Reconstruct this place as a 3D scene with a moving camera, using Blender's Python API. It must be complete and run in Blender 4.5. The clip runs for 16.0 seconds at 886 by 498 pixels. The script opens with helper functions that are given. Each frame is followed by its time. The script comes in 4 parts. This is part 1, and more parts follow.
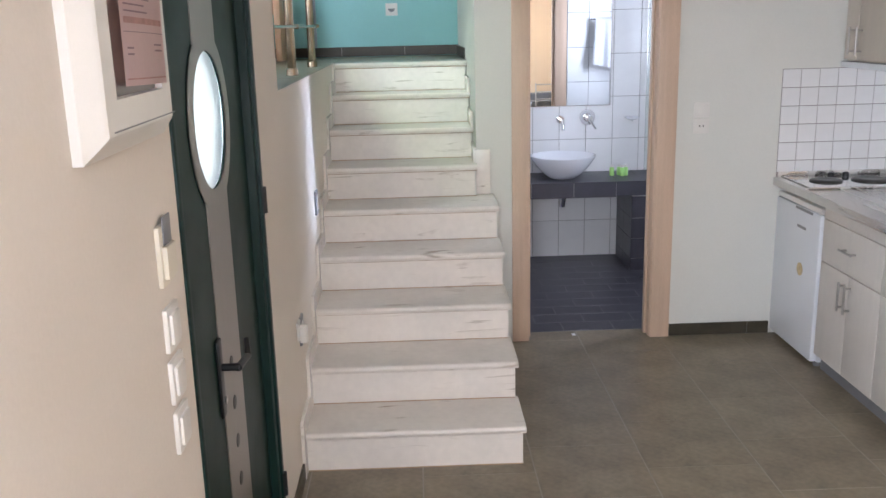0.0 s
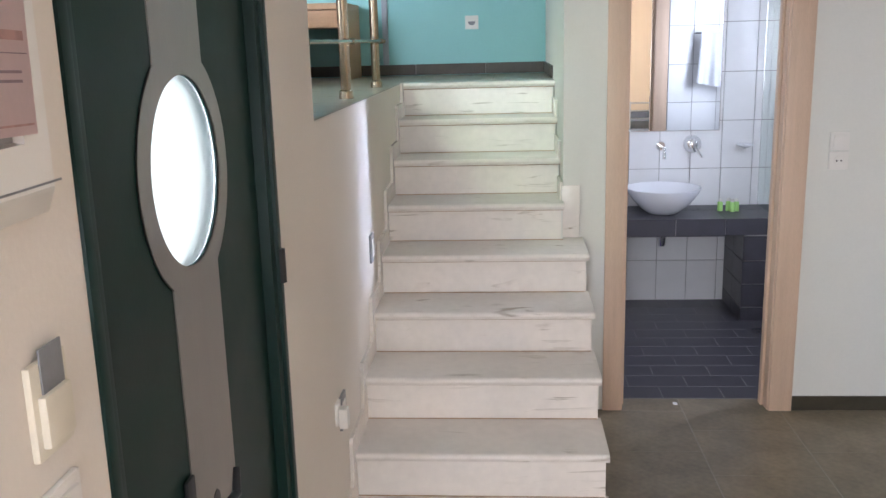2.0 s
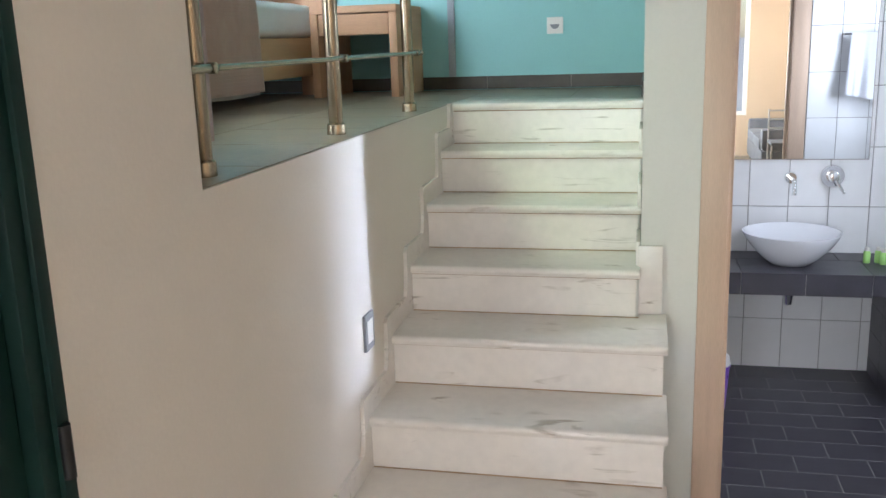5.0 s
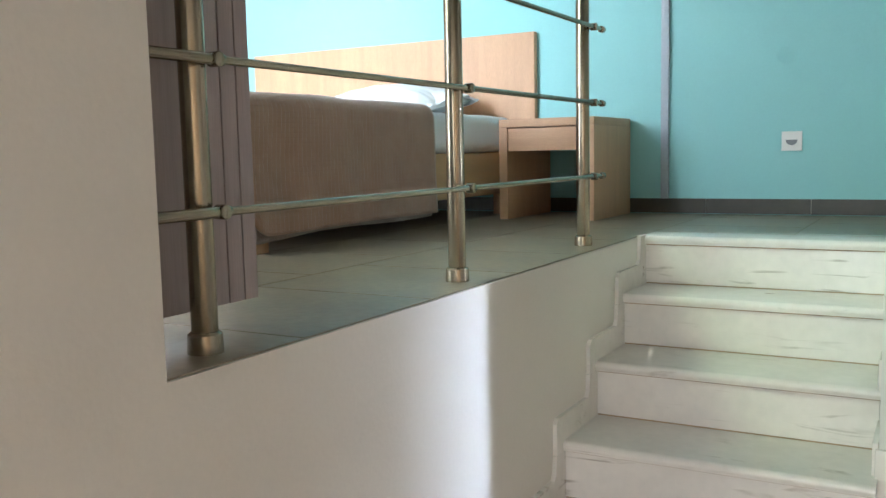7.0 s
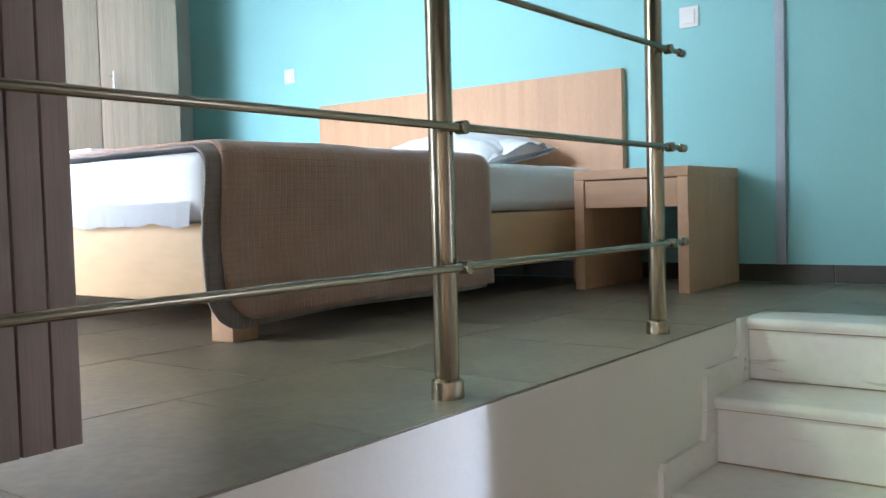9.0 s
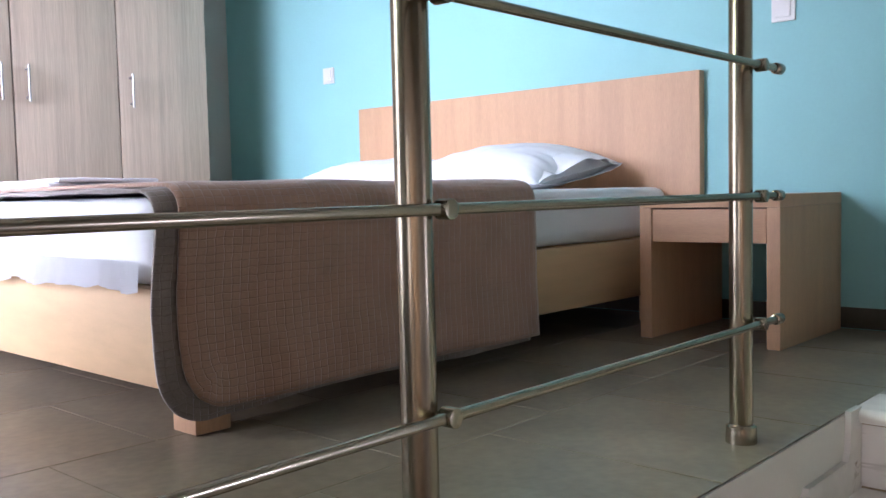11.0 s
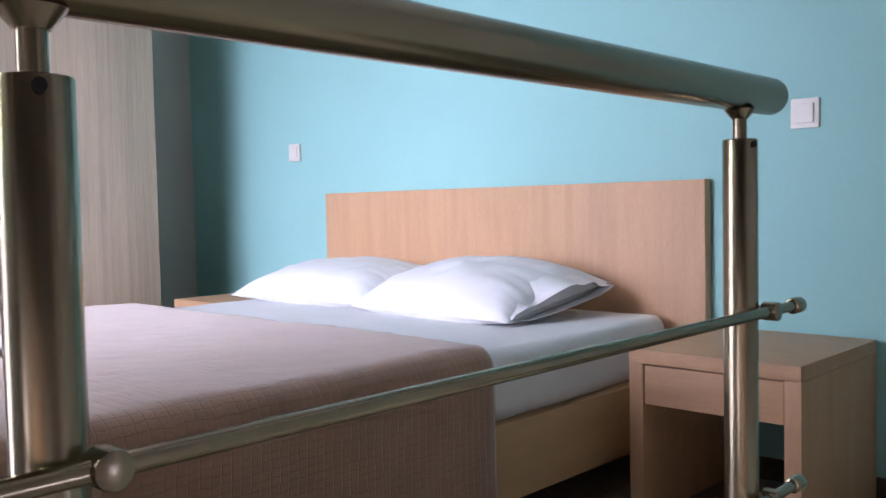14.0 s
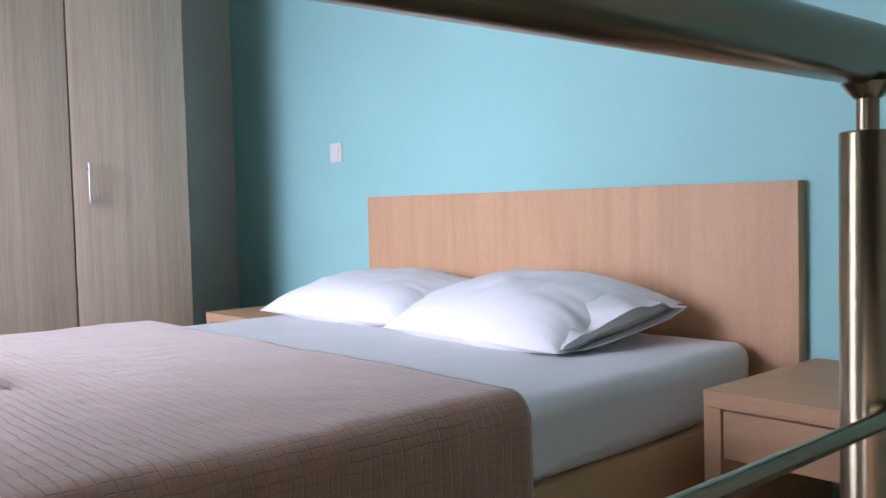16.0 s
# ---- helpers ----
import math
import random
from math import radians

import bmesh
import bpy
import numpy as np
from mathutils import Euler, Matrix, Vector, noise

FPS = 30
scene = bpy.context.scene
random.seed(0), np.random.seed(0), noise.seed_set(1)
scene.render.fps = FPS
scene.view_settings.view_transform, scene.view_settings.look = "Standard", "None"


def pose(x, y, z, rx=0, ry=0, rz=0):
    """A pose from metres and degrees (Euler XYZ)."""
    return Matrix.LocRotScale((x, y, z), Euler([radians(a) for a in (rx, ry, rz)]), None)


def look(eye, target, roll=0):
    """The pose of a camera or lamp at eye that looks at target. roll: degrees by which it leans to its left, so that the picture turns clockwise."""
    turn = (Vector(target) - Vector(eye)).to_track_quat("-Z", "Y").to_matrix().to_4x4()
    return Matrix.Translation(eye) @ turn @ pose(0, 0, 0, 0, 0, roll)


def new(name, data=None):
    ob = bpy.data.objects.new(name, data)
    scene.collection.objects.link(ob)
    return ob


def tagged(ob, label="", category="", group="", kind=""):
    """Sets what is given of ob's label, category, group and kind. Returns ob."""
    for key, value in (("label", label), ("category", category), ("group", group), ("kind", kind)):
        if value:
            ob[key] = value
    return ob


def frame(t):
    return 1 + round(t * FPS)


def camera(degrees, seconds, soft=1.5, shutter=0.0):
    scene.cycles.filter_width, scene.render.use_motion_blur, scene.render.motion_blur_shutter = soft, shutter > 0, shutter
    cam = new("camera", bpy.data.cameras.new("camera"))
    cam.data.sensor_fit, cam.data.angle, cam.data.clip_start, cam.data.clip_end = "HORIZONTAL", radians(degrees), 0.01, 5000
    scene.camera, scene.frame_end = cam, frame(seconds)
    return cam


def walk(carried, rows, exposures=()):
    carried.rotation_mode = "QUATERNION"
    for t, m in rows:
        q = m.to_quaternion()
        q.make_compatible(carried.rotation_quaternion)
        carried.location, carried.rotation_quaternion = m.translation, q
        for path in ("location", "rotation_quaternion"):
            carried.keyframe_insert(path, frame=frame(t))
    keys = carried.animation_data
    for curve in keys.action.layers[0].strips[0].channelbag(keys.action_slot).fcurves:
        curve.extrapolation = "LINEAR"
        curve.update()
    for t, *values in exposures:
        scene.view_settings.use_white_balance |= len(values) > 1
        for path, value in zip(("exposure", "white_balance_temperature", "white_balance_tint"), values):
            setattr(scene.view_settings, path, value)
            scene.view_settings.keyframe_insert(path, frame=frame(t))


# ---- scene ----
cam = camera(52.7, 16.0)
PATH = [
    (0, (0.121, -0.009, 1.766), (0.172, 1.93, 1.278), -1.4),
    (0.5, (0.146, 0.165, 1.771), (0.119, 2.105, 1.286), -1.4),
    (1, (0.151, 0.331, 1.757), (0.057, 2.273, 1.29), -1.4),
    (1.5, (0.172, 0.518, 1.75), (0.038, 2.462, 1.299), -1.5),
    (2, (0.178, 0.708, 1.761), (0.036, 2.651, 1.309), -1.5),
    (2.5, (0.208, 0.897, 1.757), (0.045, 2.838, 1.303), -1.5),
    (3, (0.267, 1.09, 1.768), (0.058, 3.025, 1.31), -1.6),
    (3.2, (0.283, 1.175, 1.774), (0.062, 3.108, 1.311), -1.5),
    (5.3, (0.47, 1.855, 1.813), (-0.064, 3.73, 1.37), -1.8),
    (5.5, (0.481, 1.946, 1.819), (-0.127, 3.8, 1.379), -1.7),
    (6, (0.549, 2.08, 1.842), (-0.211, 3.883, 1.428), -1.6),
    (6.5, (0.563, 2.24, 1.846), (-0.313, 4.007, 1.511), -1.3),
    (7, (0.557, 2.412, 1.854), (-0.415, 4.146, 1.641), -1.2),
    (7.5, (0.571, 2.566, 1.86), (-0.488, 4.258, 1.736), -1.4),
    (8, (0.554, 2.766, 1.865), (-0.575, 4.414, 1.769), -1.1),
    (8.2, (0.54, 2.849, 1.86), (-0.621, 4.475, 1.778), -1.4),
    (10.5, (0.282, 3.41, 1.959), (-1.008, 4.932, 1.827), -1.2),
    (11, (0.242, 3.562, 2.021), (-1.099, 5.041, 1.898), -1.3),
    (11.5, (0.223, 3.659, 2.087), (-1.123, 5.134, 1.974), -1.2),
    (12, (0.182, 3.766, 2.12), (-1.172, 5.233, 2.005), -1.3),
    (12.5, (0.147, 3.861, 2.207), (-1.202, 5.332, 2.092), -1.3),
    (13, (0.110, 3.925, 2.302), (-1.243, 5.394, 2.199), -1.2),
    (13.5, (0.079, 3.985, 2.338), (-1.282, 5.447, 2.241), -1.2),
    (14, (0.045, 4.078, 2.379), (-1.331, 5.528, 2.283), -1.2),
    (14.5, (0.032, 4.148, 2.429), (-1.36, 5.58, 2.334), -1.5),
    (15, (-0.004, 4.217, 2.449), (-1.405, 5.641, 2.343), -1.6),
    (15.5, (-0.066, 4.312, 2.425), (-1.493, 5.709, 2.321), -1.5),
    (16, (-0.149, 4.429, 2.405), (-1.646, 5.751, 2.307), -1.5),
]
# seconds, stops, kelvin, tint
LOOK = [(0.0, 0.05, 5750, 14), (3.2, 0.08, 5800, 14), (5.5, 0.1, 5850, 9), (7.5, -0.03, 5650, 7), (8.0, -0.15, 5550, 7), (10.5, -0.38, 5600, 21), (12.5, -0.62, 5950, 31), (14.0, -0.82, 5900, 29), (16.0, -1.0, 5850, 25)]
walk(cam, [(t, look(eye, target, roll)) for t, eye, target, roll in PATH], LOOK)

# ---- world, sun, large lights ----
world = bpy.data.worlds.new("world")
scene.world = world
world.use_nodes = True
wn = world.node_tree
sky = wn.nodes.new("ShaderNodeTexSky")
sky.sky_type = "NISHITA"
sky.sun_disc = False
sky.sun_elevation = radians(55)
sky.sun_rotation = radians(150)
wn.links.new(sky.outputs[0], wn.nodes["Background"].inputs[0])
wn.nodes["Background"].inputs[1].default_value = 0.12

sun_data = bpy.data.lights.new("sun", "SUN")
sun_data.energy, sun_data.angle, sun_data.color = 3.0, radians(0.5), (1.0, 0.95, 0.88)
sun = new("sun", sun_data)
sun.matrix_world = look((0, 0, 12), (-4.0, -7.0, 0))


def window_light(name, eye, target, sx, sy, power, color, spread=180):
    d = bpy.data.lights.new(name, "AREA")
    d.shape, d.size, d.size_y, d.energy, d.color = "RECTANGLE", sx, sy, power, color
    d.spread = radians(spread)
    ob = new(name, d)
    ob.matrix_world = look(eye, target)
    return ob


P = 9 * 0.172            # height of the bedroom platform
CEIL = 4.0
XW_IN = -0.33            # just inside the wall beside the entrance
window_light("bedroom_daylight", (-2.5, 3.1, P + 1.35), (-2.8, 6.0, P + 0.45), 1.25, 1.7, 55, (0.89, 0.93, 1.0), 80)
window_light("garden_daylight", (-1.95, 3.1, P + 1.75), (0.2, 5.2, P - 0.1), 0.5, 0.6, 2.8, (0.74, 1.0, 0.62), 40)
window_light("bathroom_daylight", (2.08, 5.42, 1.75), (0.0, 5.42, 1.4), 0.14, 0.9, 19, (0.86, 0.90, 1.0))
# extra narrow lamp, added to throw the bright band on the stair wall
window_light("added_wall_band_lamp", (2.075, 5.42, 1.3), (-0.376, 4.26, 1.1), 0.05, 1.4, 1.5, (0.74, 0.84, 1.0), 15)
# lamp at an unseen rear window, added to light the lower room
window_light("room_daylight", (0.45, -2.4, 1.6), (0.9, 0.0, 1.3), 1.0, 1.7, 33, (1.0, 0.96, 0.90))
# fill lamp at an unseen side window, added to brighten the kitchen
window_light("added_kitchen_fill", (XW_IN, -1.0, 1.6), (2.0, -0.2, 1.3), 1.3, 1.2, 132, (0.95, 0.955, 0.97))


# ---- materials ----
def material(name, color, rough=0.5, metal=0.0, var=0.1, scale=6.0, bump=0.1, bump_scale=60.0, stretch=(1, 1, 1),
             dark=None, rand=0.0, coat=0.0, spec=0.5, fine=0.04):
    """A surface with colour variation at two scales, varied roughness and fine relief."""
    m = bpy.data.materials.new(name)
    m.use_nodes = True
    nt = m.node_tree
    N, L = nt.nodes, nt.links
    b = N["Principled BSDF"]
    tc = N.new("ShaderNodeTexCoord")
    mp = N.new("ShaderNodeMapping")
    mp.inputs["Scale"].default_value = stretch
    L.new(tc.outputs["Object"], mp.inputs["Vector"])
    src = mp.outputs[0]
    n1 = N.new("ShaderNodeTexNoise")
    n1.inputs["Scale"].default_value, n1.inputs["Detail"].default_value = scale, 5
    L.new(src, n1.inputs["Vector"])
    n2 = N.new("ShaderNodeTexNoise")
    n2.inputs["Scale"].default_value, n2.inputs["Detail"].default_value = bump_scale, 4
    L.new(src, n2.inputs["Vector"])
    if dark is None:
        dark = tuple(c * (1 - 2 * var) for c in color)
    mix = N.new("ShaderNodeMix")
    mix.data_type = "RGBA"
    mix.inputs[6].default_value, mix.inputs[7].default_value = (*dark, 1), (*color, 1)
    mr = N.new("ShaderNodeMapRange")
    mr.inputs[1].default_value, mr.inputs[2].default_value = 0.3, 0.62
    L.new(n1.outputs[0], mr.inputs[0])
    L.new(mr.outputs[0], mix.inputs[0])
    hsv = N.new("ShaderNodeHueSaturation")
    L.new(mix.outputs[2], hsv.inputs["Color"])
    val = N.new("ShaderNodeMath")
    val.operation = "MULTIPLY_ADD"
    val.inputs[1].default_value, val.inputs[2].default_value = 4 * fine, 1 - 2 * fine
    L.new(n2.outputs[0], val.inputs[0])
    if rand:
        oi = N.new("ShaderNodeObjectInfo")
        v2 = N.new("ShaderNodeMath")
        v2.operation = "MULTIPLY_ADD"
        v2.inputs[1].default_value = 2 * rand
        L.new(oi.outputs["Random"], v2.inputs[0])
        L.new(val.outputs[0], v2.inputs[2])
        v3 = N.new("ShaderNodeMath")
        v3.operation = "SUBTRACT"
        v3.inputs[1].default_value = rand
        L.new(v2.outputs[0], v3.inputs[0])
        L.new(v3.outputs[0], hsv.inputs["Value"])
    else:
        L.new(val.outputs[0], hsv.inputs["Value"])
    L.new(hsv.outputs[0], b.inputs["Base Color"])
    rr = N.new("ShaderNodeMapRange")
    rr.inputs[3].default_value, rr.inputs[4].default_value = max(0.03, rough - 0.08), min(1, rough + 0.08)
    L.new(n1.outputs[0], rr.inputs[0])
    L.new(rr.outputs[0], b.inputs["Roughness"])
    b.inputs["Metallic"].default_value = metal
    b.inputs["Coat Weight"].default_value = coat
    b.inputs["Specular IOR Level"].default_value = spec
    if bump:
        bp = N.new("ShaderNodeBump")
        bp.inputs["Strength"].default_value, bp.inputs["Distance"].default_value = bump, 0.004
        L.new(n2.outputs[0], bp.inputs["Height"])
        L.new(bp.outputs[0], b.inputs["Normal"])
    return m


def marble_material():
    """White marble with sparse brown and grey streaks."""
    m = material("white_marble", (0.80, 0.745, 0.68), 0.22, 0, 0.05, 2.5, 0.03, 30, rand=0.03)
    nt = m.node_tree
    N, L = nt.nodes, nt.links
    b = N["Principled BSDF"]
    old = b.inputs["Base Color"].links[0].from_socket
    geo = N.new("ShaderNodeNewGeometry")
    mp = N.new("ShaderNodeMapping")
    mp.inputs["Rotation"].default_value = (0.7, 0.5, 0.6)
    mp.inputs["Scale"].default_value = (3.4, 13.0, 26.0)
    L.new(geo.outputs["Position"], mp.inputs["Vector"])
    n = N.new("ShaderNodeTexNoise")
    n.inputs["Scale"].default_value, n.inputs["Detail"].default_value, n.inputs["Distortion"].default_value = 1.0, 6, 1.4
    L.new(mp.outputs[0], n.inputs["Vector"])
    r = N.new("ShaderNodeValToRGB")
    r.color_ramp.elements[0].position, r.color_ramp.elements[1].position = 0.605, 0.70
    L.new(n.outputs[0], r.inputs[0])
    n3 = N.new("ShaderNodeTexNoise")
    n3.inputs["Scale"].default_value, n3.inputs["Detail"].default_value = 5.0, 3
    L.new(geo.outputs["Position"], n3.inputs["Vector"])
    r3 = N.new("ShaderNodeMapRange")
    r3.inputs[1].default_value, r3.inputs[2].default_value, r3.inputs[4].default_value = 0.46, 0.68, 0.9
    L.new(n3.outputs[0], r3.inputs[0])
    mu = N.new("ShaderNodeMath")
    mu.operation = "MULTIPLY"
    L.new(r.outputs[0], mu.inputs[0])
    L.new(r3.outputs[0], mu.inputs[1])
    mix = N.new("ShaderNodeMix")
    mix.data_type = "RGBA"
    L.new(mu.outputs[0], mix.inputs[0])
    L.new(old, mix.inputs[6])
    mix.inputs[7].default_value = (0.30, 0.24, 0.17, 1)
    L.new(mix.outputs[2], b.inputs["Base Color"])
    return m


def quilt_material(name, color, size=0.0155):
    """Brown fabric with a stitched grid of slightly puffed squares."""
    m = material(name, color, 0.95, 0, 0.06, 9, 0, 220, spec=0.15, fine=0.09)
    nt = m.node_tree
    N, L = nt.nodes, nt.links
    b = N["Principled BSDF"]
    uv = N.new("ShaderNodeUVMap")
    br = N.new("ShaderNodeTexBrick")
    br.offset = 0.0
    br.inputs["Scale"].default_value = 1.0
    br.inputs["Brick Width"].default_value, br.inputs["Row Height"].default_value = size, size * 1.35
    br.inputs["Mortar Size"].default_value, br.inputs["Mortar Smooth"].default_value = size * 0.10, 1.0
    nz = N.new("ShaderNodeTexNoise")
    nz.inputs["Scale"].default_value = 26
    L.new(uv.outputs[0], nz.inputs["Vector"])
    va = N.new("ShaderNodeVectorMath")
    va.operation = "MULTIPLY_ADD"
    va.inputs[1].default_value = (0.010, 0.010, 0)
    L.new(nz.outputs["Color"], va.inputs[0])
    L.new(uv.outputs[0], va.inputs[2])
    L.new(va.outputs[0], br.inputs["Vector"])
    inv = N.new("ShaderNodeMath")
    inv.operation = "SUBTRACT"
    inv.inputs[0].default_value = 1.0
    L.new(br.outputs["Fac"], inv.inputs[1])
    bp = N.new("ShaderNodeBump")
    bp.inputs["Strength"].default_value, bp.inputs["Distance"].default_value = 0.6, 0.003
    L.new(inv.outputs[0], bp.inputs["Height"])
    wv = N.new("ShaderNodeTexNoise")
    wv.inputs["Scale"].default_value = 700
    L.new(uv.outputs[0], wv.inputs["Vector"])
    b2 = N.new("ShaderNodeBump")
    b2.inputs["Strength"].default_value, b2.inputs["Distance"].default_value = 0.3, 0.001
    L.new(wv.outputs[0], b2.inputs["Height"])
    L.new(bp.outputs[0], b2.inputs["Normal"])
    L.new(b2.outputs[0], b.inputs["Normal"])
    old = b.inputs["Base Color"].links[0].from_socket
    st = N.new("ShaderNodeMix")
    st.data_type, st.blend_type = "RGBA", "MULTIPLY"
    st.inputs[7].default_value = (0.82, 0.78, 0.75, 1)
    L.new(br.outputs["Fac"], st.inputs[0])
    L.new(old, st.inputs[6])
    L.new(st.outputs[2], b.inputs["Base Color"])
    b.inputs["Sheen Weight"].default_value = 0.6
    return m


def glass_material(name, color=(1, 1, 1), rough=0.0):
    m = bpy.data.materials.new(name)
    m.use_nodes = True
    b = m.node_tree.nodes["Principled BSDF"]
    b.inputs["Base Color"].default_value = (*color, 1)
    b.inputs["Transmission Weight"].default_value, b.inputs["Roughness"].default_value = 1.0, rough
    b.inputs["IOR"].default_value = 1.45
    return m


def glow_material(name, color, strength):
    m = bpy.data.materials.new(name)
    m.use_nodes = True
    b = m.node_tree.nodes["Principled BSDF"]
    b.inputs["Base Color"].default_value = (*color, 1)
    b.inputs["Emission Color"].default_value = (*color, 1)
    b.inputs["Emission Strength"].default_value = strength
    return m


M_WALL = material("cream_wall_paint", (0.74, 0.68, 0.61), 0.85, 0, 0.025, 1.5, 0.12, 90, fine=0.015)
M_WALLW = material("white_wall_paint", (0.70, 0.69, 0.635), 0.85, 0, 0.025, 1.5, 0.12, 90, fine=0.015)
M_OCHRE = material("ochre_wall_paint", (0.62, 0.47, 0.32), 0.85, 0, 0.03, 1.5, 0.12, 90, fine=0.015)
M_SOFA = material("grey_sofa_fabric", (0.17, 0.17, 0.175), 0.95, 0, 0.08, 12, 0.3, 260, spec=0.15, fine=0.08)
M_TEAL = material("turquoise_wall_paint", (0.31, 0.587, 0.575), 0.8, 0, 0.03, 1.3, 0.12, 90, fine=0.015)
M_GREYWALL = material("greige_wall_paint", (0.50, 0.50, 0.45), 0.85, 0, 0.03, 1.5, 0.1, 90, fine=0.015)
M_CEIL = material("ceiling_paint", (0.80, 0.78, 0.74), 0.9, 0, 0.02, 1.5, 0.08, 90, fine=0.01)
M_TILE = material("grey_brown_floor_tile", (0.245, 0.200, 0.136), 0.34, 0, 0.19, 5.0, 0.16, 42, rand=0.06, fine=0.15)
M_GROUT = material("light_grout", (0.34, 0.315, 0.26), 0.9, 0, 0.08, 12, 0.15, 120)
M_BBOARD = material("dark_tile_skirting", (0.060, 0.050, 0.032), 0.4, 0, 0.16, 9, 0.1, 60, rand=0.06, fine=0.09)
M_DARKTILE = material("anthracite_tile", (0.058, 0.054, 0.066), 0.38, 0, 0.10, 9, 0.1, 70, rand=0.05, fine=0.06)
M_BGROUT = material("pale_grout", (0.50, 0.48, 0.46), 0.9, 0, 0.08, 14, 0.1, 120)
M_FGROUT = material("mid_grey_grout", (0.22, 0.21, 0.205), 0.9, 0, 0.1, 14, 0.1, 120)
M_BTILE = material("white_glazed_tile", (0.80, 0.79, 0.78), 0.13, 0, 0.02, 4, 0.01, 20, rand=0.02, fine=0.01)
M_TGROUT = material("grey_grout", (0.34, 0.31, 0.29), 0.9, 0, 0.08, 14, 0.1, 120)
M_JOINT = material("brown_stair_joint", (0.44, 0.31, 0.19), 0.9, 0, 0.22, 14, 0.1, 120, fine=0.1)
M_MARBLE = marble_material()
M_STEEL = material("brushed_steel", (0.335, 0.28, 0.20), 0.25, 1.0, 0.02, 1.5, 0, 60, fine=0.01)
M_WORKTOP = material("bright_worktop_steel", (0.66, 0.64, 0.61), 0.27, 1.0, 0.04, 9, 0.02, 300, (1, 0.05, 1), fine=0.03)
M_HANDLE = material("satin_handle_steel", (0.50, 0.48, 0.45), 0.35, 1.0, 0.05, 9, 0.02, 300, fine=0.03)
M_CHROME = material("chrome", (0.80, 0.80, 0.80), 0.08, 1.0, 0.02, 9, 0, 60, fine=0.01)
M_SATIN = material("satin_steel", (0.40, 0.375, 0.35), 0.40, 1.0, 0.05, 9, 0.03, 400, (1, 1, 0.04), fine=0.04)
M_BEECH = material("beech_veneer", (0.57, 0.352, 0.205), 0.52, 0, 0.06, 3, 0.04, 60, (9, 9, 0.7), fine=0.09, spec=0.3)
M_BEECHH = material("beech_veneer_level_grain", (0.57, 0.352, 0.205), 0.52, 0, 0.06, 3, 0.04, 60, (0.7, 9, 9), fine=0.09, spec=0.3)
M_FRAMEWOOD = material("pale_beech_door_frame", (0.60, 0.435, 0.315), 0.45, 0, 0.06, 3, 0.04, 60, (9, 9, 0.6), fine=0.07)
M_OAK = material("grey_oak_laminate", (0.58, 0.47, 0.355), 0.5, 0, 0.10, 2.4, 0.05, 30, (16, 16, 0.4), fine=0.13)
M_ASHWOOD = material("grey_washed_wood", (0.33, 0.255, 0.23), 0.6, 0, 0.08, 2.4, 0.06, 30, (16, 16, 0.4), fine=0.1)
M_BEDBASE = material("pale_bed_base_upholstery", (0.64, 0.43, 0.235), 0.55, 0, 0.05, 4, 0.06, 200, (2, 1, 8), fine=0.05)
M_SHEET = material("white_cotton", (0.83, 0.83, 0.84), 0.92, 0, 0.015, 5, 0.12, 28, spec=0.15, fine=0.012)
M_TOWEL = material("white_terry_towel", (0.82, 0.82, 0.84), 0.97, 0, 0.03, 20, 0.5, 260, spec=0.1, fine=0.04)
M_QUILT = quilt_material("brown_quilted_cotton", (0.47, 0.285, 0.20))
M_QUILTIN = quilt_material("grey_brown_quilt_lining", (0.29, 0.235, 0.205))
M_PIPING = material("quilt_piping", (0.36, 0.29, 0.24), 0.9, 0, 0.05, 30, 0.1, 200)
M_GREEN = material("dark_green_lacquer", (0.0045, 0.023, 0.018), 0.45, 0, 0.12, 8, 0.03, 120, fine=0.04, spec=0.25)
M_BLACK = material("black_plastic", (0.012, 0.012, 0.013), 0.35, 0, 0.1, 20, 0.02, 200)
M_RUBBER = material("dark_shadow_gap", (0.02, 0.018, 0.016), 0.8, 0, 0.1, 20, 0.05, 200)
M_PLASTIC = material("white_plastic", (0.75, 0.72, 0.67), 0.32, 0, 0.02, 10, 0.02, 200, fine=0.01)
M_CREAMPL = material("cream_plastic", (0.70, 0.64, 0.52), 0.4, 0, 0.03, 10, 0.02, 200, fine=0.01)
M_GREYPL = material("grey_plastic", (0.22, 0.22, 0.23), 0.4, 0, 0.05, 10, 0.02, 200)
M_PAPER = material("pink_paper", (0.80, 0.62, 0.60), 0.9, 0, 0.02, 9, 0.05, 90, fine=0.02)
M_INK = material("printed_ink", (0.46, 0.32, 0.34), 0.9, 0, 0.1, 60, 0, 90)
M_INKRED = material("red_printed_ink", (0.70, 0.42, 0.38), 0.9, 0, 0.1, 60, 0, 90)
M_ENAMEL = material("white_enamel", (0.80, 0.82, 0.85), 0.22, 0, 0.015, 4, 0.02, 120, fine=0.01)
M_CERAMIC = material("white_ceramic", (0.84, 0.84, 0.86), 0.08, 0, 0.01, 4, 0, 60, fine=0.006)
M_KITCHEN = material("off_white_cabinet_front", (0.69, 0.645, 0.59), 0.4, 0, 0.03, 3, 0.03, 60, (6, 6, 0.6), fine=0.03)
M_TAUPE = material("taupe_cabinet_front", (0.56, 0.50, 0.42), 0.4, 0, 0.04, 3, 0.03, 60, (6, 6, 0.6), fine=0.03)
